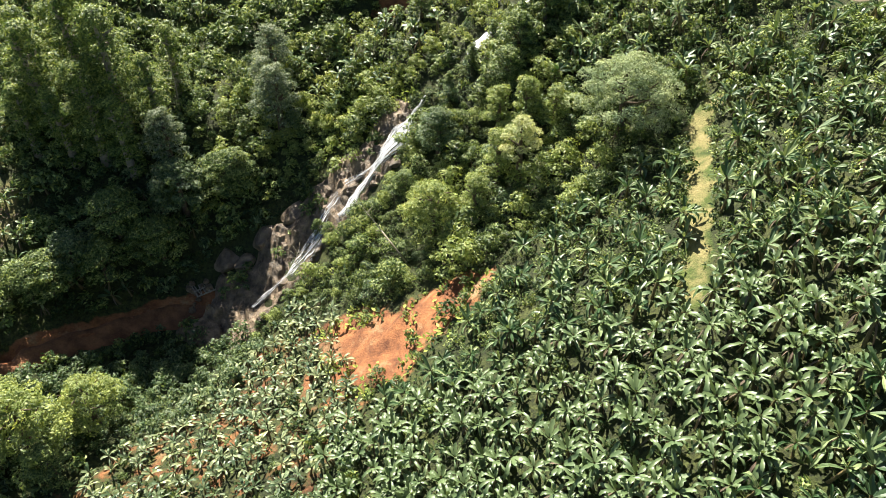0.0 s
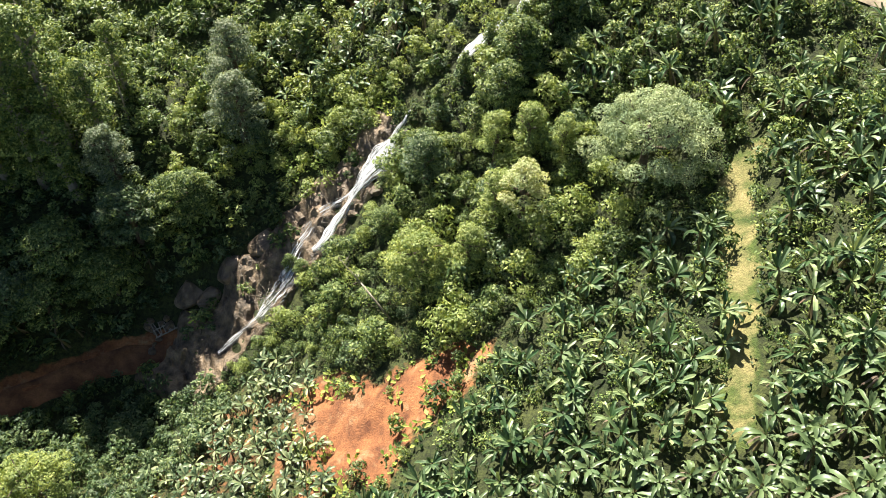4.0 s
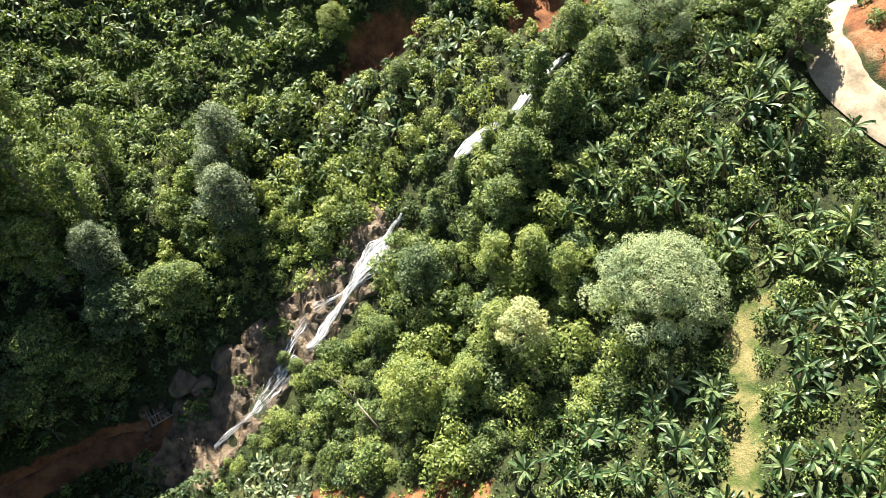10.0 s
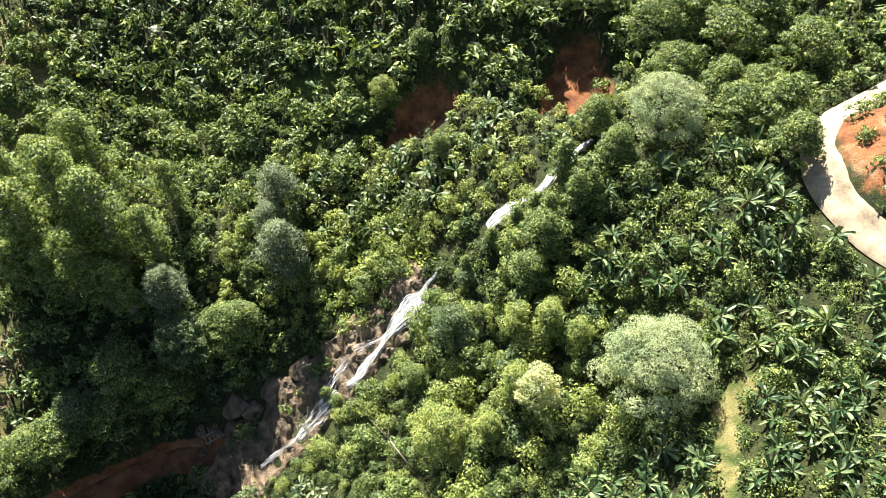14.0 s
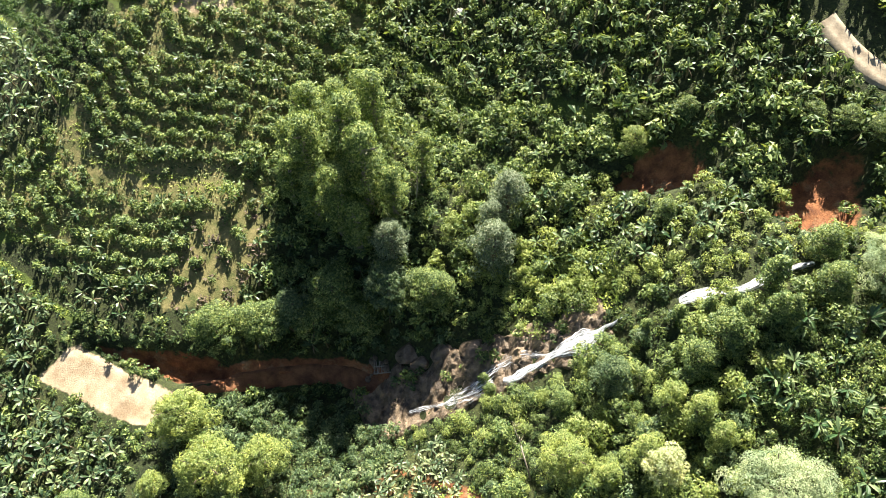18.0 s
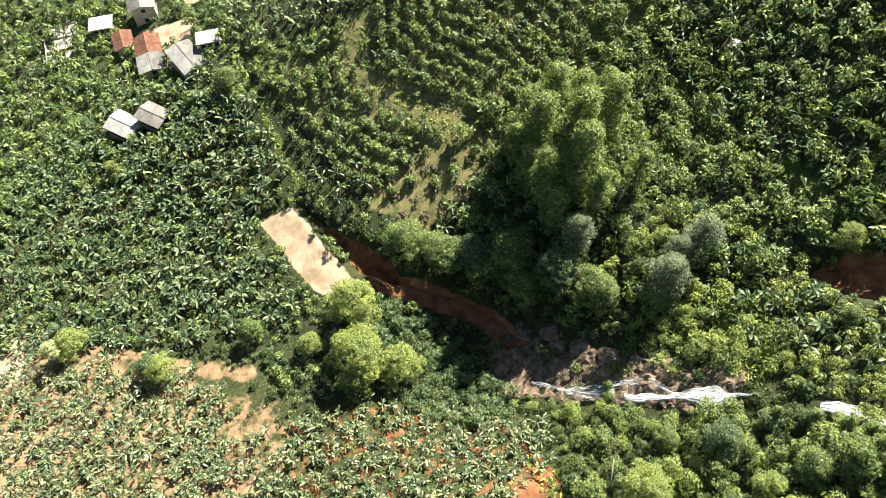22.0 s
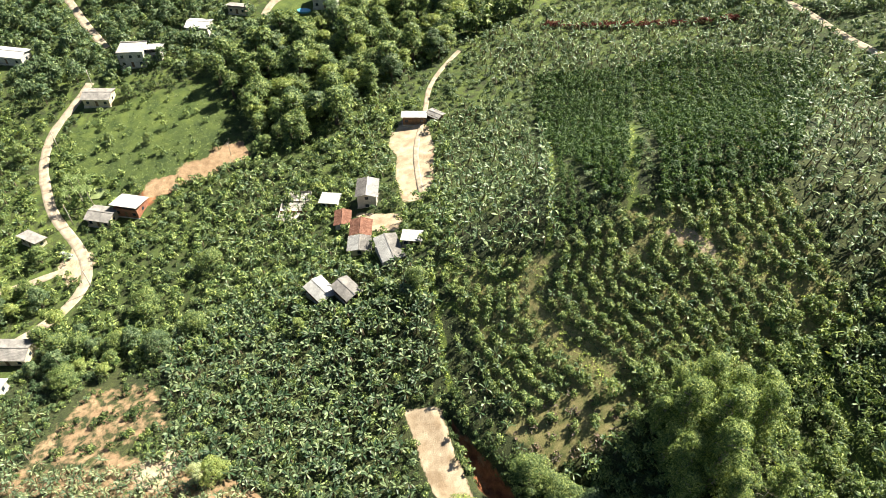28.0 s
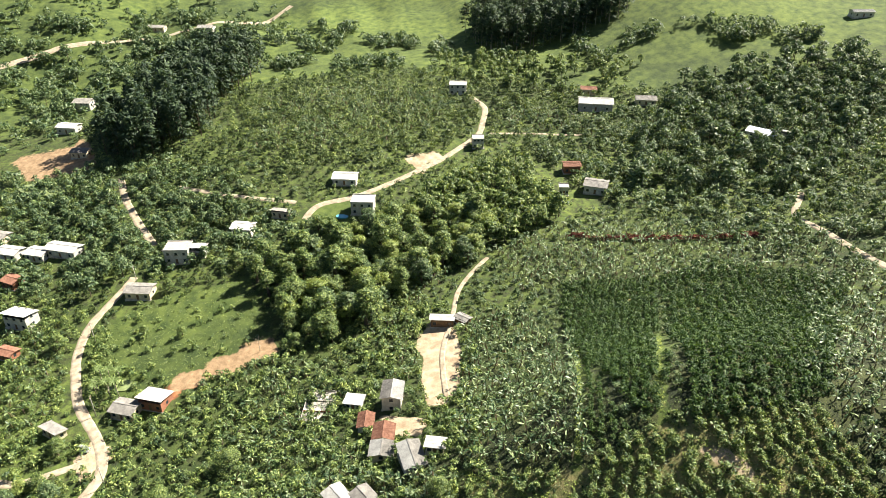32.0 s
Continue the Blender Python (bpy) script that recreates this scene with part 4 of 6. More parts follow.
def rock_face(name, line, left, right, step=0.45):
    """A bare bed of layered rock along the stream, stepped in ledges across its fall."""
    q, side = smooth_line(line, step)
    off = np.arange(-left, right + 0.01, 0.4)
    n = len(q)
    reach = np.array([0.85 + 0.55 * i / n + 0.35 * noise.noise((i * 0.12, 7, 0)) for i in range(n)])
    xy = q[:, None] + side[:, None] * (off[None] * reach[:, None])[..., None]
    z = lie(xy[..., 0], xy[..., 1])
    rel = np.zeros(z.shape)
    for i in range(n):
        for j in range(len(off)):
            p = Vector((xy[i, j, 0] * 0.33, xy[i, j, 1] * 0.33, z[i, j] * 0.5))
            rel[i, j] = 1.1 * noise.noise(p) + 0.45 * noise.noise(p * 2.7) + 0.2 * noise.noise(p * 6.1)
    level = z + rel
    ledge = np.floor(level / 0.7) * 0.7
    frac = (level - ledge) / 0.7
    top = ledge + 0.7 * np.clip((frac - 0.25) / 0.2, 0, 1)
    edge = np.minimum(np.clip((off[None] + left) / 1.6, 0, 1), np.clip((right - off[None]) / 1.2, 0, 1)) * np.clip(np.minimum(np.arange(n), n - 1 - np.arange(n)) / 4, 0, 1)[:, None]
    channel = 0.7 * np.exp(-(off[None] / 1.3) ** 2)
    z = top * 0.6 + level * 0.4 + 0.75 - channel - 1.8 * (1 - edge)
    return tagged(new(name, mesh_of(name, np.concatenate([xy, z[..., None]], -1).reshape(-1, 3), grid_quads(n, len(off)), [ROCK])), "bare layered brown rock of the gorge", "rock face", kind="structure")


rock_face("rock_face", [(-1, 84.5)] + STREAM[5:14], 6.8, 2.6)
ROCKS = [rock_mesh(k) for k in range(7)]
rng = np.random.RandomState(3)
for x, y, big, turn in ((-20, 76.5, 1.8, 0.4), (-24.5, 74.6, 1.9, 0.7), (-27.5, 72.5, 1.6, 0.2), (-30, 73.5, 1.7, 1.0), (-23, 70.5, 1.0, 0.5), (-27, 69.3, 1.1, 0.2), (-26.5, 67.2, 0.9, 0.9), (-10.5, 80.4, 1.2, 0.7), (-7, 82.4, 1.1, 0.7), (-13.5, 78.4, 1.2, 0.7), (-28.5, 66.2, 0.9, 0.2), (-6.2, 77.2, 0.8, 0.7), (-11.7, 76.4, 1.0, 0.6), (-9.0, 76.0, 0.7, 0.3), (-21.2, 68.0, 0.7, 0.3), (-16.4, 69.8, 0.7, 0.9)):
    r = tagged(new("rock", ROCKS[int(abs(x * 7)) % 7]), "large angular brown rock in the gorge", "rock", "rocks beside the waterfall")
    r.matrix_world = Matrix.Translation((x, y, float(lie(x, y)) + 0.2)) @ Euler((0.15, -0.2, turn)).to_matrix().to_4x4() @ Matrix.Diagonal((big * 1.35, big, big * 0.7, 1))
# a heap of broken stones at the foot
for k in range(16):
    x, y = -34 + rng.normal() * 0.9, 70.3 + rng.normal() * 0.9
    r = tagged(new("stone", ROCKS[k % 7]), "broken pale stone in a heap on red earth", "stone", "heap of stones")
    r.matrix_world = Matrix.Translation((x, y, float(lie(x, y)) + 0.12)) @ Euler(tuple(rng.uniform(-0.6, 0.6, 3))).to_matrix().to_4x4() @ Matrix.Scale(rng.uniform(0.25, 0.6), 4)


def pool(name, poly, mat, lab, lift=0.25):
    c = np.mean(poly, 0)
    z = float(np.max(lie(np.array([p[0] for p in poly]), np.array([p[1] for p in poly])))) + lift
    bm = bmesh.new()
    n = len(poly)
    edge = [bm.verts.new((x, y, z)) for x, y in poly]
    under = [bm.verts.new((x, y, z - 3)) for x, y in poly]
    bm.faces.new(edge)
    for k in range(n):
        bm.faces.new((edge[k], under[k], under[(k + 1) % n], edge[(k + 1) % n]))
    return tagged(new(name, done(bm, name, mat)), lab, "water", kind="structure")


def oval(cx, cy, rx, ry, turn, n=28):
    return [(cx + math.cos(a) * rx * math.cos(turn) - math.sin(a) * ry * math.sin(turn), cy + math.cos(a) * rx * math.sin(turn) + math.sin(a) * ry * math.cos(turn)) for a in (k * 2 * math.pi / n for k in range(n))]


pool("pond", oval(-331, -88, 13, 6, 1.2), POND, "green still pond beside bare earth", -0.4)
pool("small_pond", oval(-188, -32, 4.5, 2.6, 1.3), POND, "small weedy pond at the meadow's edge", 0.0)
pool("swimming_pool", oval(-262, 43, 2.6, 1.6, 1.2), POOL, "small blue swimming pool beside a white house", 0.1)

# ---- single trees ----
TREE_RNG = np.random.RandomState(11)


def tree_kind(kind, h, r, leaves, size, clumps, lump, low=0.45, bark=None, shell=0.5, spire=False):
    """Trunk and crown meshes for one sort of tree, at its own size."""
    rng = TREE_RNG
    c, rad = lobes(rng, clumps, r - lump * 0.5, h * low, h - lump * 0.7, lump, spire)
    v, qd = leaf_cloud(rng, c, rad, leaves, size, shell=shell)
    crown = mesh_of("crown", v, qd, [LEAF[kind]])
    return trunk_mesh("trunk", bark or BARK, h * 0.86, 0.04 * h + 0.04, 6, r * 0.8, rng), crown


TREES = {
    "broad": tree_kind("soft", 9.5, 5.9, 21000, 0.12, 60, 1.0, 0.34, None, 0.86),
    "yellow": tree_kind("yellow", 9.0, 2.7, 5000, 0.14, 34, 0.68, 0.3, None, 0.74),
    "lime": tree_kind("lime", 8.0, 3.8, 7500, 0.16, 44, 0.9, 0.22, None, 0.74),
    "lime_tall": tree_kind("lime", 8.0, 2.4, 4400, 0.16, 28, 0.78, 0.22, None, 0.74),
    "dark": tree_kind("dark", 9.0, 4.2, 5600, 0.22, 36, 1.1, 0.24, None, 0.74),
    "green": tree_kind("shrub", 8.0, 3.4, 5600, 0.19, 36, 0.95, 0.16, None, 0.74),
    "green_wide": tree_kind("shrub", 7.5, 4.8, 6600, 0.2, 48, 1.05, 0.2, None, 0.74),
    "grey": tree_kind("grey", 11.0, 3.6, 6400, 0.17, 46, 0.95, 0.16, None, 0.74),
    "vine": tree_kind("shrub", 7.5, 1.5, 3200, 0.18, 24, 0.75, 0.08, None, 0.74),
    "eucalyptus": tree_kind("eucalyptus", 20.0, 4.0, 8600, 0.25, 64, 1.3, 0.12, PALE_BARK, 0.75, True),
    "eucalyptus_thin": tree_kind("eucalyptus", 16.0, 2.9, 5000, 0.25, 42, 1.1, 0.1, PALE_BARK, 0.75, True),
    "wood": tree_kind("shrub", 8.5, 3.3, 1500, 0.36, 18, 1.4, 0.28, None, 0.3),
    "wood_dark": tree_kind("dark", 8.5, 3.3, 1500, 0.36, 16, 1.5, 0.28, None, 0.3),
    "wood_tall": tree_kind("shrub", 10.5, 2.8, 1500, 0.36, 20, 1.3, 0.25, None, 0.3),
    "wood_lime": tree_kind("lime", 8.0, 3.0, 1300, 0.36, 16, 1.3, 0.28, None, 0.3),
    "pine": tree_kind("pine", 20.0, 3.4, 2600, 0.5, 26, 1.6, 0.15, None, 0.4, True),
}
WORDS = {
    "broad": "broad grey-green tree with a wide domed crown", "yellow": "slender tree with bright yellow-green foliage", "lime": "round lime-green tree with dense foliage",
    "lime_tall": "narrow lime-green tree on the slope", "dark": "dark green broad-leaved tree in the gorge", "green": "green leafy tree on the slope", "green_wide": "wide spreading green tree",
    "wood": "leafy green tree of the valley wood", "wood_dark": "dark green tree of the valley wood", "wood_tall": "tall green tree rising over the wood", "wood_lime": "pale green tree of the valley wood",
    "grey": "tall grey-green tree with loose foliage", "vine": "tree wrapped in green creepers", "eucalyptus": "tall pale-trunked eucalyptus with drooping foliage",
    "eucalyptus_thin": "slender eucalyptus with a pale trunk", "pine": "tall dark conifer on the ridge",
}


def tree(kind, x, y, size=1.0, turn=None, group=""):
    t = thing("tree", x, y, WORDS[kind], "tree", group, float(TREE_RNG.uniform(0, 6.28)) if turn is None else turn, None, size)
    trunk, crown = TREES[kind]
    part("trunk", trunk, t)
    part("crown", crown, t)
    return t


for kind, places in {
        "broad": ((19.2, 66.3, 1.0), (22.2, 94, 0.85)),
        "yellow": ((8.6, 66.0, 1.0), (-76, 1, 0.75)),
        "lime": ((-1.2, 63.8, 1.0), (-44.5, 43.5, 1.35), (-40, 48.5, 1.0), (-53, 47.5, 1.2), (-76.5, 3.5, 0.8), (-62.5, 15, 0.75), (-11, 107.5, 0.6), (-51.5, 38, 0.6)),
        "lime_tall": ((6.4, 67.5, 0.9), (6.6, 74.2, 0.85), (9.8, 73.4, 0.85), (3.6, 63.6, 0.8), (12.9, 71.6, 0.7), (-108.5, 23.8, 0.7), (-47.5, 42.0, 0.8)),
        "dark": ((-0.6, 75.4, 0.72), (-36, 78.5, 1.0), (-49, 69.5, 0.9), (-64, 13.5, 0.6), (-118, -10, 0.9)),
        "green": ((-16.6, 72.6, 0.3), (9.4, 82.7, 0.85), (8.0, 79.4, 0.75), (17.5, 91, 0.7), (-16.2, 99, 0.55), (-28.6, 81, 0.85), (-3, 98.5, 0.5), (45.5, 89.5, 0.5), (48, 84, 0.6), (33.4, 91, 1.0), (33.6, 86, 0.85), (-59.7, 31, 0.7), (-41.4, 41, 0.7), (15.5, 96, 0.7), (30, 99, 0.8), (-4.8, 71.5, 0.55), (-15, 71.4, 0.32)),
        # the five smallest are added only to cast shade on the red cuts
        "green_wide": ((-57.5, 61, 0.9), (-51.5, 66.5, 0.9), (-46, 70.5, 0.9), (-41, 74, 0.8), (9, 114.5, 0.4), (13, 115, 0.45), (17, 115, 0.45), (-11.5, 111, 0.4), (-6, 112.5, 0.4), (-44.4, 75, 1.1), (-30, 80.5, 0.9), (-53.5, 65, 0.8), (-39, 74, 0.9), (30.5, 93, 0.8), (33, 96.5, 0.8), (26.8, 113.2, 1.0), (31.7, 107, 1.0), (24, 110.5, 0.9), (36, 112, 1.0), (34, 119, 0.9), (40, 104, 0.9), (25, 103, 0.8), (-144, 3, 0.9), (-135.7, -14, 0.9), (-122.5, -1, 0.8), (-123, -20, 0.8), (-114, -31, 0.9), (-108, 52, 0.7), (53, 92, 0.6)),
        "grey": ((-23, 87.5, 1.0), (-24.4, 95.2, 0.9), (-38.1, 83, 0.9), (-25.2, 91.5, 0.75)),
        "vine": ((6.5, 85.9, 0.62), (3.8, 84.6, 0.55), (8.6, 86.6, 0.66), (0.8, 82.6, 0.5), (12.7, 85.5, 1.0), (11.5, 90, 1.0), (14.3, 86.5, 0.8), (9.8, 85.2, 0.8)),
        "eucalyptus": ((-50, 91, 1.0), (-54.6, 87, 0.9), (-45.0, 88, 0.95), (-58.5, 93, 0.8), (-50, 98, 0.9), (-47.5, 83.5, 0.8), (-55.5, 96.5, 0.75)),
        "eucalyptus_thin": ((-51.5, 83, 0.8), (-40.5, 88.5, 0.75), (-39.5, 96, 0.7), (-43.5, 82.3, 0.8), (-57, 84, 0.7), (-55.2, 102.2, 0.8), (-60.5, 89, 0.7))}.items():
    for x, y, s in places:
        tree(kind, x, y, s, group="single trees")
for x, y, s in ((-188.5, -20, 0.45), (-211.3, -28, 0.5), (-207.4, -15.4, 0.5), (-162, -44, 0.8), (-210.8, -55, 0.9), (-191, 22, 0.75), (-241, 2, 0.8), (-233, -22, 0.7), (-326, 160, 0.8), (-352, 143, 0.9)):
    tree("green", x, y, s, group="trees of the meadow")

# ---- banana plants, each with its own blades ----
BANANA_ZONES = [
    # plan outline, spacing, size, share kept, leaf
    ([(-14, 12), (52, 5), (52, 44), (16, 42), (0, 45), (-10, 40)], 1.6, 0.82, 0.94, "banana"),
    ([(16, 42), (52, 44), (52, 60), (28, 62), (12, 60), (7, 54), (0, 45)], 2.0, 0.86, 0.92, "banana"),
    ([(26, 60), (52, 60), (50, 90), (16, 90), (13, 76), (24, 72)], 2.7, 0.98, 0.88, "banana"),
    ([(-48, 10), (-14, 10), (-8, 42), (-13, 60), (-20, 63), (-30, 52), (-40, 38)], 1.6, 0.66, 0.9, "banana_pale"),
    ([(-95, -45), (-45, -45), (-40, 18), (-58, 24), (-82, 4)], 1.5, 0.7, 0.9, "banana_pale"),
    ([(-126, -8), (-84, -8), (-64, 24), (-58, 40), (-80, 41), (-84, 54), (-114, 56), (-126, 28)], 2.3, 0.98, 0.95, "banana_deep"),
    ([(-14, 86), (-2, 92), (8, 97), (8, 104), (-16, 100), (-24, 99)], 2.3, 0.9, 0.85, "banana"),
    ([(-70, 118), (-10, 108), (14, 112), (40, 126), (30, 150), (-70, 150)], 3.1, 0.95, 0.8, "banana"),
    ([(-52, 63), (-40, 70), (-33, 76), (-40, 82), (-62, 76), (-66, 60)], 2.8, 0.92, 0.8, "banana"),
    ([(-112, 58), (-66, 62), (-60, 80), (-66, 124), (-92, 124), (-100, 90)], 3.9, 0.8, 0.45, "banana"),
    ([(-80, 51), (-72, 55), (-66, 58), (-72, 66), (-84, 60)], 2.6, 0.85, 0.9, "banana"),
]
rng = np.random.RandomState(21)
PLANTS = []
for k in range(7):
    stem, blades, dead = banana_parts(rng, 12, 7)
    proto = {}
    for pale in ("banana", "banana_pale"):
        p = tagged(new("banana_plant"), "banana plant with long arching green leaves" if pale == "banana" else "pale young banana plant on dry red soil", "banana plant", "banana plants on the slope")
        part("stem", mesh_of("stem", stem[0], stem[1], [STEM], smooth=True), p)
        for v, qd in blades:
            part("leaf", mesh_of("leaf", v, qd, [LEAF[pale]], smooth=True), p)
        for v, qd in dead[:3]:
            part("dry_leaf", mesh_of("dry_leaf", v, qd, [DRY], smooth=True), p, "dry brown hanging leaf")
        proto[pale] = p
    PLANTS.append(proto)
FAR = [banana_joined(rng, 12, 4) for _ in range(5)]
MIDWAY = [banana_joined(rng, 9, 3) for _ in range(5)]
FARTHER = [banana_joined(rng, 7, 3) for _ in range(4)]


def strewn(name, protos, x, y, size, mats, label, category, turn_rng, tall=None):
    if not len(x):
        return
    z = lie(x, y)
    if name != "herbs":
        mark(x, y)
    pick = turn_rng.randint(0, len(protos), len(x))
    tall = turn_rng.uniform(0.85, 1.15, len(x)) if tall is None else tall
    turn = turned(len(x), turn_rng)
    pieces = [strew(*protos[k], x[pick == k], y[pick == k], z[pick == k] - 0.05, turn[pick == k], size[pick == k], tall[pick == k]) for k in range(len(protos)) if (pick == k).any()]
    v, qd, m = join(pieces)
    tagged(new(name, mesh_of(name, v, qd, mats, m, smooth=False)), label, category, kind="stuff")


single = 0
for zone, (poly, gap, size, keep, leaf) in enumerate(BANANA_ZONES):
    x, y = scatter(poly, gap, rng, 0.2, keep, 0.75)
    s = size * rng.uniform(0.72, 1.15, len(x))
    near = np.hypot(x - 8, y - 50) < (28 if zone < 3 else 22)
    near &= np.array([single + n for n in np.cumsum(near)]) <= 290
    for px, py, ps in zip(x[near], y[near], s[near]):
        mark(px, py)
        proto = PLANTS[rng.randint(7)][leaf]
        copy_thing(proto, Matrix.Translation((px, py, float(lie(px, py)) - 0.05)) @ Matrix.Rotation(rng.uniform(0, 6.28), 4, "Z") @ Matrix.Scale(ps, 4))
        single += 1
    far = ~near
    strewn("banana_plantation", FAR if zone < 3 else FARTHER if zone > 6 else MIDWAY, x[far], y[far], s[far], [LEAF[leaf], DRY, STEM],
           "dense planting of banana plants with arching leaves" if leaf != "banana_pale" else "young pale banana plants on dry soil", "banana plants", rng)
for proto in PLANTS:
    for p in proto.values():
        for o in (*p.children_recursive, p):
            bpy.data.objects.remove(o)

# ---- banana stands farther down the valley ----
for poly, gap, size, keep in (
        ([(-188, 76), (-150, 66), (-114, 58), (-100, 78), (-152, 98), (-186, 96)], 2.9, 1.05, 0.95),
        ([(-190, 8), (-150, -2), (-126, 0), (-114, 30), (-128, 44), (-150, 30), (-176, 40)], 3.4, 1.0, 0.75),
        ([(-186, 40), (-160, 52), (-168, 58), (-196, 60), (-215, 78), (-222, 62)], 3.4, 1.05, 0.85),
        ([(-226, 96), (-196, 98), (-186, 130), (-160, 186), (-172, 206), (-205, 176), (-232, 130)], 3.2, 1.05, 0.9),
        ([(-160, 180), (-100, 128), (-70, 126), (-70, 190), (-150, 230)], 3.0, 1.0, 0.85),
        ([(-175, -110), (-120, -90), (-100, -45), (-134, -50), (-160, -62)], 3.4, 1.05, 0.85),
        ([(-250, -130), (-180, -110), (-162, -62), (-180, -52), (-226, -58)], 4.2, 1.1, 0.7),
        ([(-395, 14), (-330, 8), (-316, 50), (-326, 92), (-366, 112), (-400, 70)], 4.4, 1.2, 0.9),
        ([(-318, 128), (-302, 170), (-326, 178), (-350, 140)], 3.8, 1.1, 0.85),
        ([(-300, 180), (-215, 220), (-210, 260), (-300, 310), (-330, 240)], 4.6, 1.15, 0.7),
        ([(-140, -90), (-90, -80), (-84, -40), (-104, -28)], 3.6, 1.0, 0.7)):
    x, y = scatter(poly, gap, rng, 0.3, keep)
    strewn("banana_plantation", FARTHER, x, y, size * rng.uniform(0.75, 1.15, len(x)), [LEAF["banana"], DRY, STEM], "banana plants on the lower slopes", "banana plants", rng)

x, y = smooth_line([(-166, 103.5), (-143, 95.5), (-120, 86.4), (-107, 82.4), (-97, 79.7)], 1.5)[0].T
strewn("banana_row", FARTHER, x, y, rng.uniform(0.8, 1.1, len(x)), [LEAF["banana"], DRY, STEM], "single row of banana plants between coffee blocks", "banana plants", rng)

# ---- shrubs ----
def shrub_form(r, count, size, flat=0.28, high=1.5):
    c, rad = lobes(rng, 10, r * 0.8, r * 0.15, r * high, r * 0.4)
    v, qd = leaf_cloud(rng, c, rad, count, size, flat, 0.7)
    return v, qd, np.zeros(len(qd), int)


NEAR_SHRUBS = [shrub_form(1.25, 620, 0.13) for _ in range(5)]
MID_SHRUBS = [shrub_form(1.25, 200, 0.21) for _ in range(5)]
FAR_SHRUBS = [shrub_form(1.25, 72, 0.36) for _ in range(5)]
LOW_SHRUBS = [shrub_form(1.25, 86, 0.33) for _ in range(5)]
UNDER_SHRUBS = [shrub_form(1.2, 95, 0.2, 0.3, 0.9) for _ in range(5)]
SHRUB_MESH = {leaf: [mesh_of("leaves", v, qd, [LEAF[leaf]]) for v, qd, _ in NEAR_SHRUBS] for leaf in ("shrub", "weed", "dark", "lime")}
TWIGS = trunk_mesh("stem", BARK, 0.9, 0.05, 5, 0.9, np.random.RandomState(5), 0.1)
count = 0
for poly, gap, share in (
        ([(-24, 63.5), (-17, 68.5), (-10, 73.5), (-4, 79.5), (3, 86), (16, 93), (24, 88), (14, 76), (18, 72), (24, 62), (12, 58), (4, 56), (-8, 58)], 2.15, (0.34, 0.56, 0.64)),
        ([(-30, 80), (-14, 82), (-2, 88), (6, 95), (4, 102), (-20, 98), (-32, 92)], 2.2, (0.12, 0.36, 0.4))):
    x, y = scatter(poly, gap, rng, -0.3)
    for px, py in zip(x, y):
        if count >= 296:
            break
        w = rng.uniform()
        leaf = "shrub" if w < share[0] else "weed" if w < share[1] else "dark" if w < share[2] else "lime"
        s = 0.55 + 1.35 * rng.uniform() ** 1.6
        b = thing("shrub", px, py, "dense leafy shrub on the slope" if leaf != "weed" else "bright green sprawling shrub on the slope", "shrub", "shrubs beside the stream", rng.uniform(0, 6.28), float(lie(px, py)) - 0.1, s)
        part("stem", TWIGS, b)
        part("leaves", SHRUB_MESH[leaf][rng.randint(5)], b)
        mark(px, py)
        count += 1

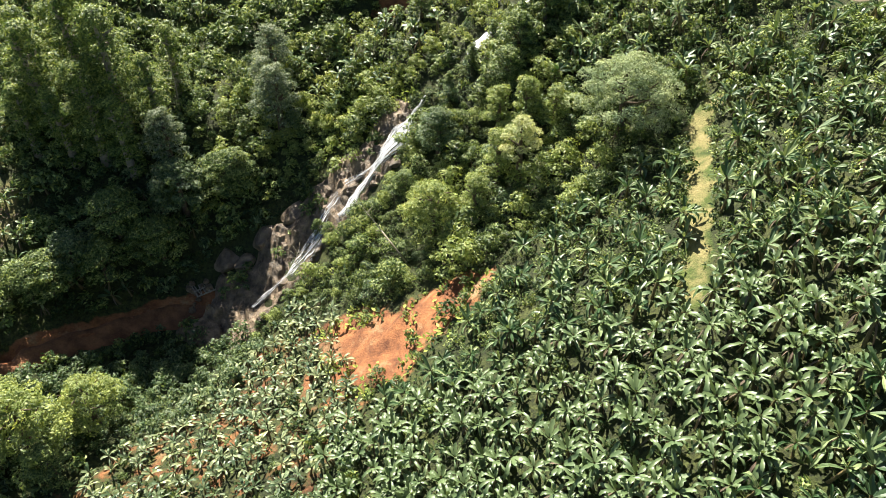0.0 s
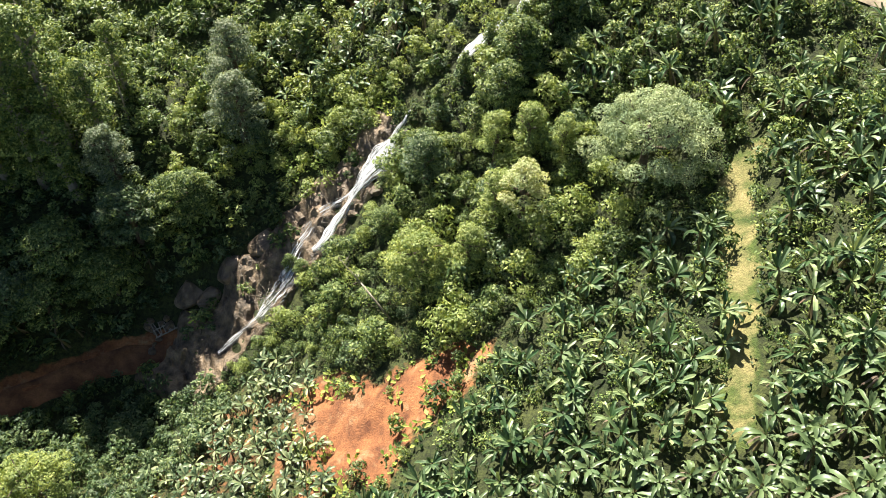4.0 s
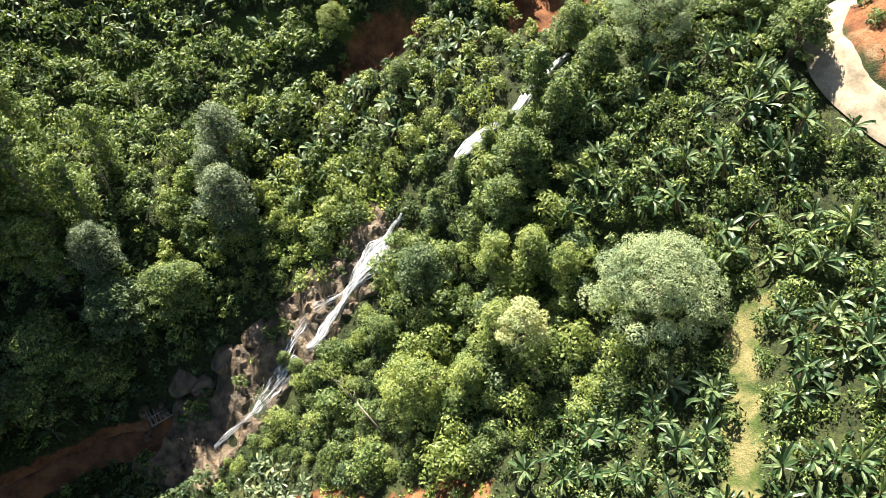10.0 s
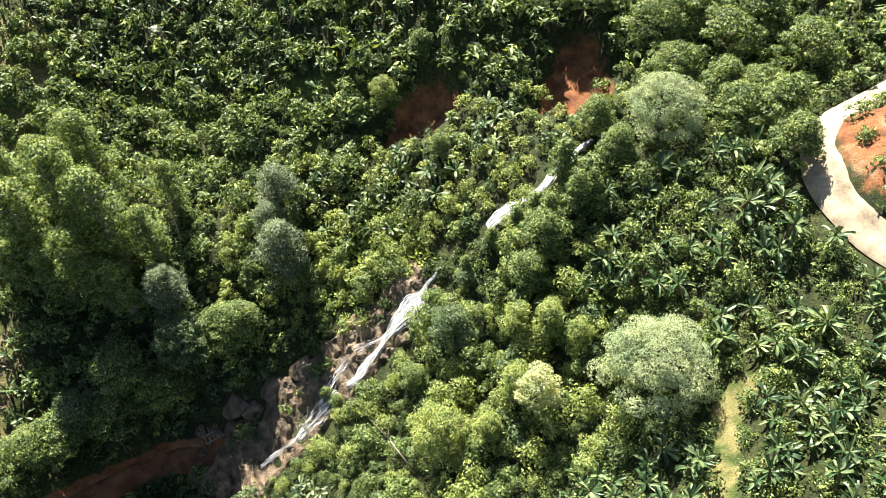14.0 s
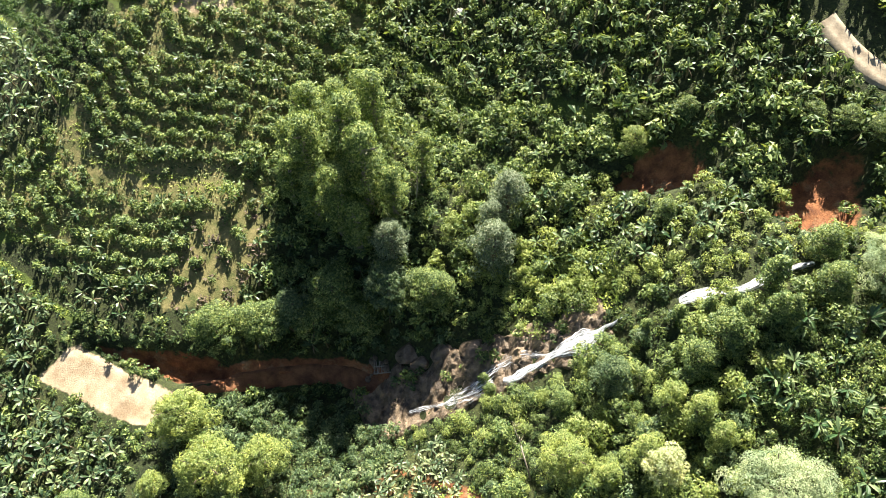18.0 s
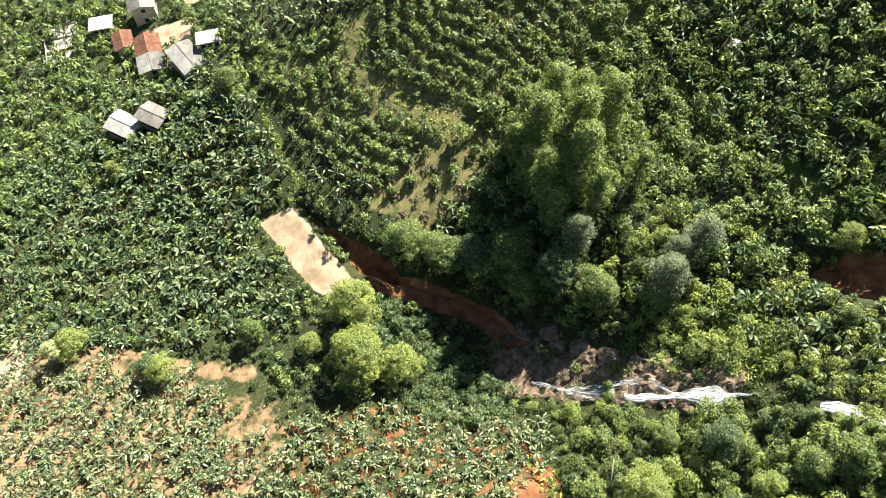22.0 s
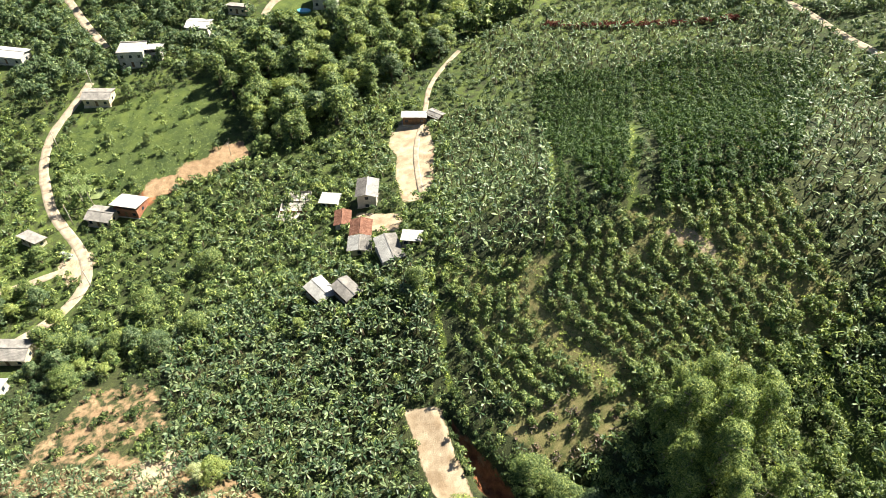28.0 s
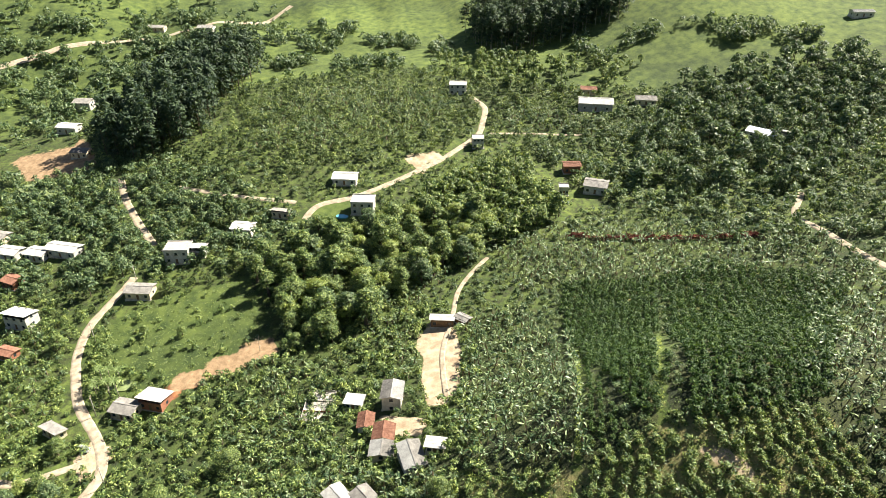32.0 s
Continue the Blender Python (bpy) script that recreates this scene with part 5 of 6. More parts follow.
for name, poly, gap, low, high, keep, protos, leaf, label in (
        ("stream_shrubs", [(-27, 62.5), (-18, 68), (-11, 73), (-5, 78.5), (3, 86), (16, 93), (24, 88), (14, 76), (18, 72), (26, 60), (12, 56), (4, 54), (-8, 58)], 2.0, 0.35, 0.75, 0.8, MID_SHRUBS, "under", "tangled green growth beside the stream"),
        ("bank_shrubs", [(-34, 78), (-12, 80), (-2, 86), (10, 94), (22, 98), (22, 106), (-20, 106), (-36, 96)], 2.2, 0.5, 1.2, 0.85, MID_SHRUBS, "lime", "bright green shrubs above the stream"),
        ("undergrowth", [(0, 45), (16, 43), (54, 45), (54, 92), (14, 94), (12, 60), (6, 54)], 1.6, 0.5, 1.0, 0.88, UNDER_SHRUBS, "shrub", "low green undergrowth between banana plants"),
        ("shrubs_right", [(24, 62), (54, 60), (52, 100), (14, 100), (14, 74)], 2.4, 0.6, 1.2, 0.75, MID_SHRUBS, "shrub", "green shrubs among banana plants"),
        ("shrubs_left", [(-66, 72), (-30, 72), (-26, 84), (-14, 100), (-14, 112), (-70, 118)], 2.7, 0.6, 1.9, 0.9, MID_SHRUBS, "shrub", "dense green shrubs under tall trees"),
        ("shrubs_upper", [(-70, 112), (-14, 106), (10, 104), (30, 98), (56, 98), (60, 150), (-70, 150)], 2.8, 0.6, 1.7, 0.9, LOW_SHRUBS, "shrub", "shrubs on the upper slope"),
        ("field_corner_shrubs", [(-64, -30), (-62, -22), (-50, -10), (-40, -12), (-40, -34), (-60, -36)], 1.9, 0.6, 1.3, 0.95, MID_SHRUBS, "dark", "dense green bushes at the field's corner"),
        # dark leaf colour stands in for the shade lying over these shrubs
        ("gorge_shrubs", [(-60, 52), (-50, 40), (-28, 48), (-22, 60), (-30, 64), (-40, 62)], 2.0, 0.6, 1.3, 0.9, MID_SHRUBS, "dark", "shrubs along the gorge"),
        ("dry_weeds", [(-96, -46), (-44, -46), (-14, 10), (-14, 40), (-30, 50), (-60, 24)], 3.2, 0.3, 0.7, 0.4, LOW_SHRUBS, "weed", "low weeds on dry soil"),
        ("hill_weeds", [(-114, 56), (-62, 58), (-58, 126), (-100, 126)], 2.6, 0.3, 0.7, 0.6, LOW_SHRUBS, "weed", "low green weeds on the terraced hill"),
        ("village_shrubs", [(-260, -100), (-130, -60), (-110, 0), (-100, 60), (-190, 80), (-230, 30), (-192, 16), (-180, -16), (-230, -52)], 3.4, 0.6, 1.6, 0.8, FAR_SHRUBS, "shrub", "garden shrubs and weeds among the houses"),
        ("left_shrubs", [(-126, -8), (-84, -8), (-60, 30), (-60, 40), (-112, 56), (-126, 30)], 2.8, 0.5, 1.0, 0.7, LOW_SHRUBS, "shrub", "shrubs between dense banana plants"),
        ("valley_shrubs", [(-330, -120), (-250, -110), (-240, 0), (-250, 40), (-300, 0), (-350, -50)], 4.5, 1.0, 2.4, 0.8, FAR_SHRUBS, "dark", "gardens and bushes of the lower village"),
        ("hill_shrubs", [(-400, 0), (-310, 0), (-290, 60), (-320, 110), (-300, 180), (-360, 190), (-420, 120)], 4.6, 0.8, 1.8, 0.8, FAR_SHRUBS, "weed", "shrubs on the far plantation hill"),
        ("far_shrubs", [(-300, 130), (-150, 190), (-80, 150), (-100, 260), (-300, 330), (-350, 230)], 5.0, 1.0, 2.4, 0.8, FAR_SHRUBS, "dark", "dark shrubs on the northern slope"),
        ("valley_floor_bushes", [(-620, -200), (-400, -180), (-340, -100), (-420, -60), (-620, 40)], 9.0, 1.0, 3.2, 0.45, FAR_SHRUBS, "dark", "scattered bushes on the valley floor")):
    x, y = scatter(poly, gap, rng, -0.2, keep)
    strewn(name, protos, x, y, rng.uniform(low, high, len(x)), [LEAF[leaf]], label, "shrubs", rng)

# ---- herbs: a low ragged cover over all the nearer ground ----
def herb_form(n):
    a, t = rng.uniform(0, 6.28, n), rng.uniform(0.2, 1.1, n)
    l = rng.uniform(0.25, 0.6, n)
    d = np.stack([np.cos(a) * np.cos(t), np.sin(a) * np.cos(t), np.sin(t)], 1)
    side = np.stack([-np.sin(a), np.cos(a), 0 * a], 1) * 0.11
    o = rng.uniform(-0.35, 0.35, (n, 3)) * (1, 1, 0)
    v = np.stack([o, o + d * l[:, None] * 0.55 + side, o + d * l[:, None] - (0, 0, 0.08), o + d * l[:, None] * 0.55 - side], 1)
    return v.reshape(-1, 3), np.arange(n * 4).reshape(-1, 4), np.zeros(n, int)


HERBS = [herb_form(9) for _ in range(6)]
x, y = scatter([(-132, -46), (56, 4), (58, 134), (-60, 150), (-112, 126), (-132, 40)], 1.6, rng, -0.5, 0.9)
bare = any_inside(RED + DRY_GROUND, x, y) & (rng.uniform(0, 1, len(x)) < 0.7)
x, y = x[~bare], y[~bare]
strewn("herbs", HERBS, x, y, rng.uniform(0.7, 1.6, len(x)), [LEAF["under"]], "low green herbs and grass covering the ground", "herbs", rng)
x, y = scatter([(-14, 24), (52, 20), (52, 92), (16, 92), (10, 58), (4, 52), (-10, 42)], 1.5, rng, 0.35, 0.8)
strewn("herbs", HERBS, x, y, rng.uniform(0.6, 1.2, len(x)), [LEAF["under"]], "low herbs and grass between the banana plants", "herbs", rng)
x, y = smooth_line([(-224, 124), (-206, 156), (-190, 184)], 1.0)[0].T
strewn("rust_hedge", LOW_SHRUBS, x, y, rng.uniform(0.6, 1.1, len(x)), [RUST], "row of rust-brown dried bushes across the plantation", "hedge", rng)
x, y = scatter([(-19, 83), (-8, 83.5), (-3, 86), (-6, 92), (-11, 96), (-17, 94), (-20, 89)], 0.6, rng, -0.5, 0.95)
strewn("bank_grass", HERBS, x, y, rng.uniform(0.9, 2.0, len(x)), [LEAF["grass"]], "tall bright yellow-green grass on the steep bank", "grass", rng)
for line, width in PATHS[1:]:
    q, side = smooth_line(line, 0.3)
    x, y = (q + side * rng.uniform(-width * 0.6, width * 0.6, (len(q), 1))).T
    strewn("path_grass", HERBS, x, y, rng.uniform(0.5, 1.1, len(x)), [LEAF["grass"]], "short bright grass along a terrace path", "grass", rng)
x, y = scatter(HILL, 1.0, rng, -0.4, 0.9)
strewn("hill_grass", HERBS, x, y, rng.uniform(0.6, 1.3, len(x)), [LEAF["weed"]], "green grass and weeds on the terraced hill", "grass", rng)
x, y = scatter(SCRUB[0], 0.8, rng, -90, 0.9)
strewn("dry_grass", HERBS, x, y, rng.uniform(0.8, 2.0, len(x)), [DRY], "dry straw-coloured grass on the open slope", "grass", rng)
x, y = scatter(SCRUB[0], 1.6, rng, -90, 0.7)
strewn("scrub_bushes", LOW_SHRUBS, x, y, rng.uniform(0.3, 0.8, len(x)), [LEAF["weed"]], "scattered low bushes in dry grass", "shrubs", rng)
x, y = scatter(SLIDE, 1.0, rng, -90, 0.5)
strewn("slide_shrubs", MID_SHRUBS, x[::6], y[::6], rng.uniform(0.35, 0.8, len(x[::6])), [LEAF["weed"]], "small green bushes on the red slip", "shrubs", rng)
strewn("slide_tufts", HERBS, x, y, rng.uniform(0.9, 2.0, len(x)), [LEAF["grass"]], "green tufts growing on the bare red slip", "herbs", rng)

# ---- coffee: straight rows on the plateau, level rows round the hill ----
def in_rows(poly, gap, along, turn):
    p = np.array(poly, float)
    c = p.mean(0)
    n = 120
    u, v = np.meshgrid(np.arange(-n, n) * along, np.arange(-n, n) * gap)
    u = u + rng.uniform(-0.45, 0.45, u.shape) * along
    v = v + rng.uniform(-0.22, 0.22, v.shape) * gap
    x = c[0] + u.ravel() * math.cos(turn) - v.ravel() * math.sin(turn)
    y = c[1] + u.ravel() * math.sin(turn) + v.ravel() * math.cos(turn)
    ok = inside(poly, x, y) & is_clear(x, y, 0.1)
    return x[ok], y[ok]


for poly, gap, along, turn, low, high in (
        (COFFEE[0], 2.1, 1.3, radians(-27), 0.75, 1.15),
        (COFFEE[1], 2.6, 1.6, radians(-27), 0.85, 1.35),
        (COFFEE[2], 2.2, 1.3, radians(-22), 0.6, 0.75)):
    x, y = in_rows(poly, gap, along, turn)
    strewn("coffee_rows", LOW_SHRUBS, x, y, rng.uniform(low, high, len(x)), [LEAF["coffee"]], "straight rows of dark coffee bushes", "coffee bushes", rng)
x, y = scatter(HILL, 0.95, rng, 0.1)
level = (beside(PATHS[2][0], x, y) + 0.3 * np.sin(x * 0.23)) / 2.8 % 1
keep = (np.abs(level - 0.5) < 0.19) & (beside(PATHS[2][0], x, y) > 1.9)
x, y = x[keep], y[keep]
strewn("coffee_terraces", FAR_SHRUBS, x, y, rng.uniform(0.55, 0.9, len(x)), [LEAF["shrub"]], "curved rows of coffee bushes round the hill", "coffee bushes", rng)

# ---- woods ----
def wood_form(kind_seed, h, r, count, size, low=0.3, clumps=12, lump=1.5):
    g = np.random.RandomState(kind_seed)
    c, rad = lobes(g, clumps, r - lump * 0.4, h * low, h - lump * 0.6, lump)
    v, qd = leaf_cloud(g, c, rad, count, size, shell=0.4)
    sv, sq = stem_mesh(h * 0.8, 0.16, 0.06, 6)
    return join([(v, qd, np.zeros(len(qd), int)), (sv, sq, np.ones(len(sq), int))])


WOOD = [wood_form(k, 8.5, 3.2, 300, 0.72) for k in range(5)]
CONIFER = [wood_form(20 + k, 21, 4.0, 300, 1.0, 0.14, 20, 2.0) for k in range(4)]
for name, poly, gap, low, high, keep, protos, leaf, bark, label in (
        ("north_wood", [(-226, 98), (-236, 128), (-262, 130), (-292, 124), (-276, 92), (-256, 66)], 5.0, 0.7, 1.2, 0.9, WOOD, "shrub", BARK, "dense wood along the valley side"),
        ("garden_trees", [(-300, -110), (-250, -120), (-235, -60), (-246, -30), (-250, 20), (-280, 20), (-320, -40)], 7.5, 0.5, 0.95, 0.7, WOOD, "dark", BARK, "garden trees round the village houses"),
        ("slope_wood", [(-300, 190), (-262, 160), (-240, 160), (-215, 215), (-260, 300), (-340, 330), (-352, 240)], 7.6, 0.7, 1.3, 0.75, WOOD, "dark", BARK, "dark trees on the northern slope"),
        ("ridge_conifers", [(-500, -22), (-430, -54), (-356, -70), (-336, -46), (-350, -18), (-400, -8), (-474, 14)], 7.0, 0.95, 1.35, 0.95, CONIFER, "pine", BARK, "tall dark trees along the ridge"),
        ("far_eucalyptus", [(-500, 150), (-440, 150), (-436, 240), (-480, 270), (-520, 200)], 6.0, 0.85, 1.2, 0.95, CONIFER, "pine", PALE_BARK, "dense dark eucalyptus plantation with pale trunks"),
        ("far_wood", [(-440, 110), (-380, 130), (-352, 200), (-380, 230), (-430, 160)], 7.0, 0.6, 1.1, 0.6, WOOD, "shrub", BARK, "scattered trees on the far slope"),
        ("field_trees", [(-620, -180), (-480, -190), (-400, -70), (-500, -40), (-620, 30)], 19.0, 0.6, 1.3, 0.6, WOOD, "dark", BARK, "single trees on the valley floor")):
    x, y = scatter(poly, gap, rng, 0.5, keep)
    strewn(name, protos, x, y, rng.uniform(low, high, len(x)), [LEAF[leaf], bark], label, "trees", rng)

for poly, gap, low, high, keep, kinds, group in (
        ([(-238, 4), (-200, 20), (-188, 32), (-206, 62), (-216, 82), (-226, 98), (-250, 96), (-252, 60), (-244, 30)], 5.0, 0.55, 1.45, 0.95, ("wood", "wood", "wood_tall", "wood_dark", "wood_lime"), "trees of the valley wood"),
        ([(-165, -66), (-120, -56), (-108, -30), (-130, -6), (-142, -22), (-150, -46)], 6.0, 0.5, 0.9, 0.8, ("wood", "wood_lime", "wood_dark"), "trees along the village road")):
    x, y = scatter(poly, gap, rng, 0.8, keep)
    mark(x, y)
    for px, py in zip(x, y):
        tree(kinds[rng.randint(len(kinds))], px, py, rng.uniform(low, high), rng.uniform(0, 6.28), group)

# ---- growth that fills what is still open ----
def fill(name, poly, gap, low, high, keep, protos, bare, label, shift=0.0):
    x, y = scatter(poly, gap, rng, -0.2, keep)
    ok = is_free(x, y) & ~any_inside(bare, x, y)
    x, y = x[ok], y[ok]
    tone = np.array([noise.noise((a * 0.045, b * 0.045, 8)) for a, b in zip(x, y)]) + rng.uniform(-0.35, 0.35, len(x)) + shift
    for leaf, pick in (("under", tone < -0.1), ("shrub", (tone >= -0.1) & (tone < 0.22)), ("dark", tone >= 0.22)):
        strewn(name, protos, x[pick], y[pick], rng.uniform(low, high, pick.sum()), [LEAF[leaf]], label, "shrubs", rng)


OPEN = RED + TURF + PALE + COFFEE
fill("slope_growth", [(-14, 8), (56, 2), (58, 134), (-66, 150), (-62, 58), (-52, 40), (-20, 50)], 1.5, 0.4, 1.1, 0.95, LOW_SHRUBS, OPEN, "tangled green growth on the slope")
fill("lower_growth", [(-130, -46), (-40, -50), (-14, 8), (-20, 50), (-52, 40), (-62, 58), (-112, 58), (-130, 40)], 1.7, 0.35, 0.9, 0.75, FAR_SHRUBS, OPEN + DRY_GROUND + [[(-48, 10), (-14, 10), (-8, 42), (-13, 60), (-20, 63), (-30, 52), (-40, 38)]], "low growth between young banana plants")
fill("hill_growth", [(-112, 58), (-62, 58), (-60, 200), (-150, 240), (-240, 150), (-230, 60), (-150, 60)], 2.8, 0.5, 1.1, 0.8, FAR_SHRUBS, OPEN + [HILL], "green growth on the hill", 0.8)
fill("village_growth", [(-300, -130), (-130, -120), (-110, 0), (-112, 58), (-150, 60), (-230, 60), (-300, 130), (-300, 20)], 3.2, 0.5, 1.3, 0.8, FAR_SHRUBS, OPEN, "gardens and green growth of the village")
fill("far_growth", [(-420, -80), (-300, -120), (-300, 130), (-240, 150), (-160, 230), (-300, 340), (-400, 200), (-450, 60)], 4.2, 0.9, 1.9, 0.8, FAR_SHRUBS, OPEN, "green growth on the far slopes", -0.1)

for poly in ([(-600, -60), (-520, -80), (-440, -10), (-420, 110), (-470, 150), (-560, 60)], [(-430, 130), (-400, 180), (-380, 260), (-352, 320), (-372, 340), (-440, 200)], [(-600, -200), (-480, -200), (-400, -100), (-470, -50), (-600, -60)]):
    x, y = scatter(poly, 4.2, rng, 0.5)
    clump = np.array([noise.noise((a * 0.035, b * 0.06, 3)) for a, b in zip(x, y)]) > 0.14
    strewn("far_hedges", FAR_SHRUBS, x[clump], y[clump], rng.uniform(1.3, 3.4, clump.sum()), [LEAF["dark"]], "hedges and thickets between far fields", "hedge", rng)
x, y = scatter(TURF[0], 1.1, rng, 0.0, 0.85)
strewn("meadow_grass_tufts", HERBS, x, y, rng.uniform(0.5, 1.3, len(x)), [LEAF["weed"]], "rough grass tufts of the wet meadow", "grass", rng)

x, y = scatter(TURF[0], 4.6, rng, 0.0, 0.5)
strewn("meadow_bushes", FAR_SHRUBS, x, y, rng.uniform(0.4, 1.3, len(x)), [LEAF["shrub"]], "scattered bushes on the wet meadow", "shrubs", rng)

# ---- small things ----
def rods(name, mat, segments, sides=6):
    """Round bars from place to place, each with its two thicknesses."""
    bm = bmesh.new()
    for a, b, ra, rb in segments:
        a, b = Vector(a), Vector(b)
        m = (b - a).to_track_quat("Z", "Y").to_matrix()
        ring = [[bm.verts.new(p + m @ Vector((math.cos(k * 2 * math.pi / sides) * r, math.sin(k * 2 * math.pi / sides) * r, 0))) for k in range(sides)] for p, r in ((a, ra), (b, rb))]
        for k in range(sides):
            bm.faces.new((ring[0][k], ring[0][(k + 1) % sides], ring[1][(k + 1) % sides], ring[1][k]))
        bm.faces.new(ring[0][::-1])
        bm.faces.new(ring[1])
    me = done(bm, name, mat)
    for f in me.polygons:
        f.use_smooth = True
    return me


# an unfinished foundation with low walls
slab = thing("house_foundation", -160, 27.2, "bare concrete foundation with low room walls", "foundation", "", radians(-15), float(lie(-160, 27.2)) + 0.5)
part("slab", box("slab", CONCRETE, -6.5, 6.5, -4, 4, -1.6, 0), slab)
for b in ((-6.5, 6.5, -4, -3.85), (-6.5, 6.5, 3.85, 4), (-6.5, -6.35, -3.85, 3.85), (6.35, 6.5, -3.85, 3.85), (-2.2, -2.05, -3.85, 3.85), (2.1, 2.25, -3.85, 3.85), (-6.35, -2.2, -0.1, 0.05), (2.25, 6.35, 0.6, 0.75)):
    part("low_wall", box("low_wall", BRICK_RED if b[0] == 2.1 else CONCRETE, *b, 0.004, 0.45), slab)

# the pale water tank on the upper hill
tank = thing("water_tank", -48.7, 125.6, "small pale water tank on a brick base", "tank")
part("base", box("base", CONCRETE, -0.95, 0.95, -0.95, 0.95, -0.6, 0.5), tank)
part("barrel", rods("barrel", SHEET, [((0, 0, 0.5), (0, 0, 1.4), 0.75, 0.8), ((0, 0, 1.4), (0, 0, 1.5), 0.85, 0.8)], 20), tank)
part("lid", rods("lid", SHEET_PALE, [((0, 0, 1.5), (0, 0, 1.62), 0.5, 0.4)], 16), tank)

# palms by the small pond
FROND = None
for k in range(9):
    x, y = -186.5 + (k % 3) * 3.0 - 2.5 + R.uniform(-0.8, 0.8), -38 + (k // 3) * 3.0 + R.uniform(-0.8, 0.8)
    palm = thing("palm", x, y, "slender palm with feathery drooping fronds", "palm", "palms by the pond", R.uniform(0, 6.28), None, R.uniform(0.8, 1.15))
    part("trunk", rods("trunk", PALE_BARK, [((0, 0, -0.4), (0.1, 0, 3), 0.13, 0.11), ((0.1, 0, 3), (0.25, 0.05, 6), 0.11, 0.08)]), palm)
    if FROND is None:
        FROND = mesh_of("frond", *banana_leaf(2.2, 0.55, 0.7, 0.75, 7), [LEAF["shrub"]])
    for j in range(9):
        f = part("frond", FROND, palm)
        f.matrix_basis = Matrix.Translation((0.25, 0.05, 5.95)) @ Matrix.Rotation(j * 0.7 + R.uniform(-0.1, 0.1), 4, "Z")

# poles and wires along the village road
for x, y in ((-241, -34.5), (-212, -44), (-176, -37), (-147, -29)):
    pole = thing("utility_pole", x, y, "concrete utility pole beside the dirt road", "pole", "poles along the road")
    part("shaft", rods("shaft", CONCRETE, [((0, 0, -0.6), (0, 0, 8), 0.16, 0.1)], 8), pole)
    part("crossarm", box("crossarm", TIMBER, -0.9, 0.9, -0.06, 0.06, 7.4, 7.52), pole)
    for s in (-0.75, 0, 0.75):
        part("insulator", rods("insulator", WHITE, [((s, 0, 7.52), (s, 0, 7.7), 0.05, 0.03)], 6), pole)

# a small car by the junction
car = thing("car", -162.5, -37.6, "small pale car parked by the road junction", "car", "", radians(62), float(lie(-162.5, -37.6)) + 0.22)
paint = surface("grey_car_paint", (0.35, 0.36, 0.37), (0.42, 0.43, 0.44), 0.5, 0.3, 0.02)
rubber = surface("black_rubber", (0.02, 0.02, 0.02), (0.04, 0.04, 0.04), 4.0, 0.8, 0.1)
bm = bmesh.new()
side = [(-1.95, 0.25), (-1.95, 0.75), (-1.75, 0.9), (-1.1, 0.95), (1.0, 0.95), (1.8, 0.8), (1.95, 0.6), (1.95, 0.25)]
loops = [[bm.verts.new((x, w, z)) for x, z in side] for w in (-0.8, 0.8)]
bm.faces.new(loops[0])
bm.faces.new(loops[1][::-1])
for k in range(len(side)):
    bm.faces.new((loops[0][k], loops[1][k], loops[1][(k + 1) % len(side)], loops[0][(k + 1) % len(side)]))
bmesh.ops.bevel(bm, geom=bm.edges[:], offset=0.06, segments=2, affect="EDGES")
part("body", done(bm, "body", paint), car)
bm = bmesh.new()
low = [bm.verts.new((x, y, 0.94)) for x, y in ((-1.6, -0.72), (0.95, -0.72), (0.95, 0.72), (-1.6, 0.72))]
top = [bm.verts.new((x, y, 1.42)) for x, y in ((-1.15, -0.58), (0.3, -0.58), (0.3, 0.58), (-1.15, 0.58))]
for k in range(4):
    bm.faces.new((low[k], low[(k + 1) % 4], top[(k + 1) % 4], top[k]))
bm.faces.new(top)
part("cabin_glass", done(bm, "cabin_glass", GLASS), car)
part("roof", box("roof", paint, -1.17, 0.32, -0.6, 0.6, 1.424, 1.47), car)
for x in (-1.25, 1.25):
    for y in (-0.78, 0.78):
        part("wheel", rods("wheel", rubber, [((x, y - 0.09, 0.1), (x, y + 0.09, 0.1), 0.31, 0.31)], 16), car)
for y in (-0.55, 0.55):
    part("headlight", box("headlight", GLASS, 1.93, 1.975, y - 0.15, y + 0.15, 0.5, 0.66), car)

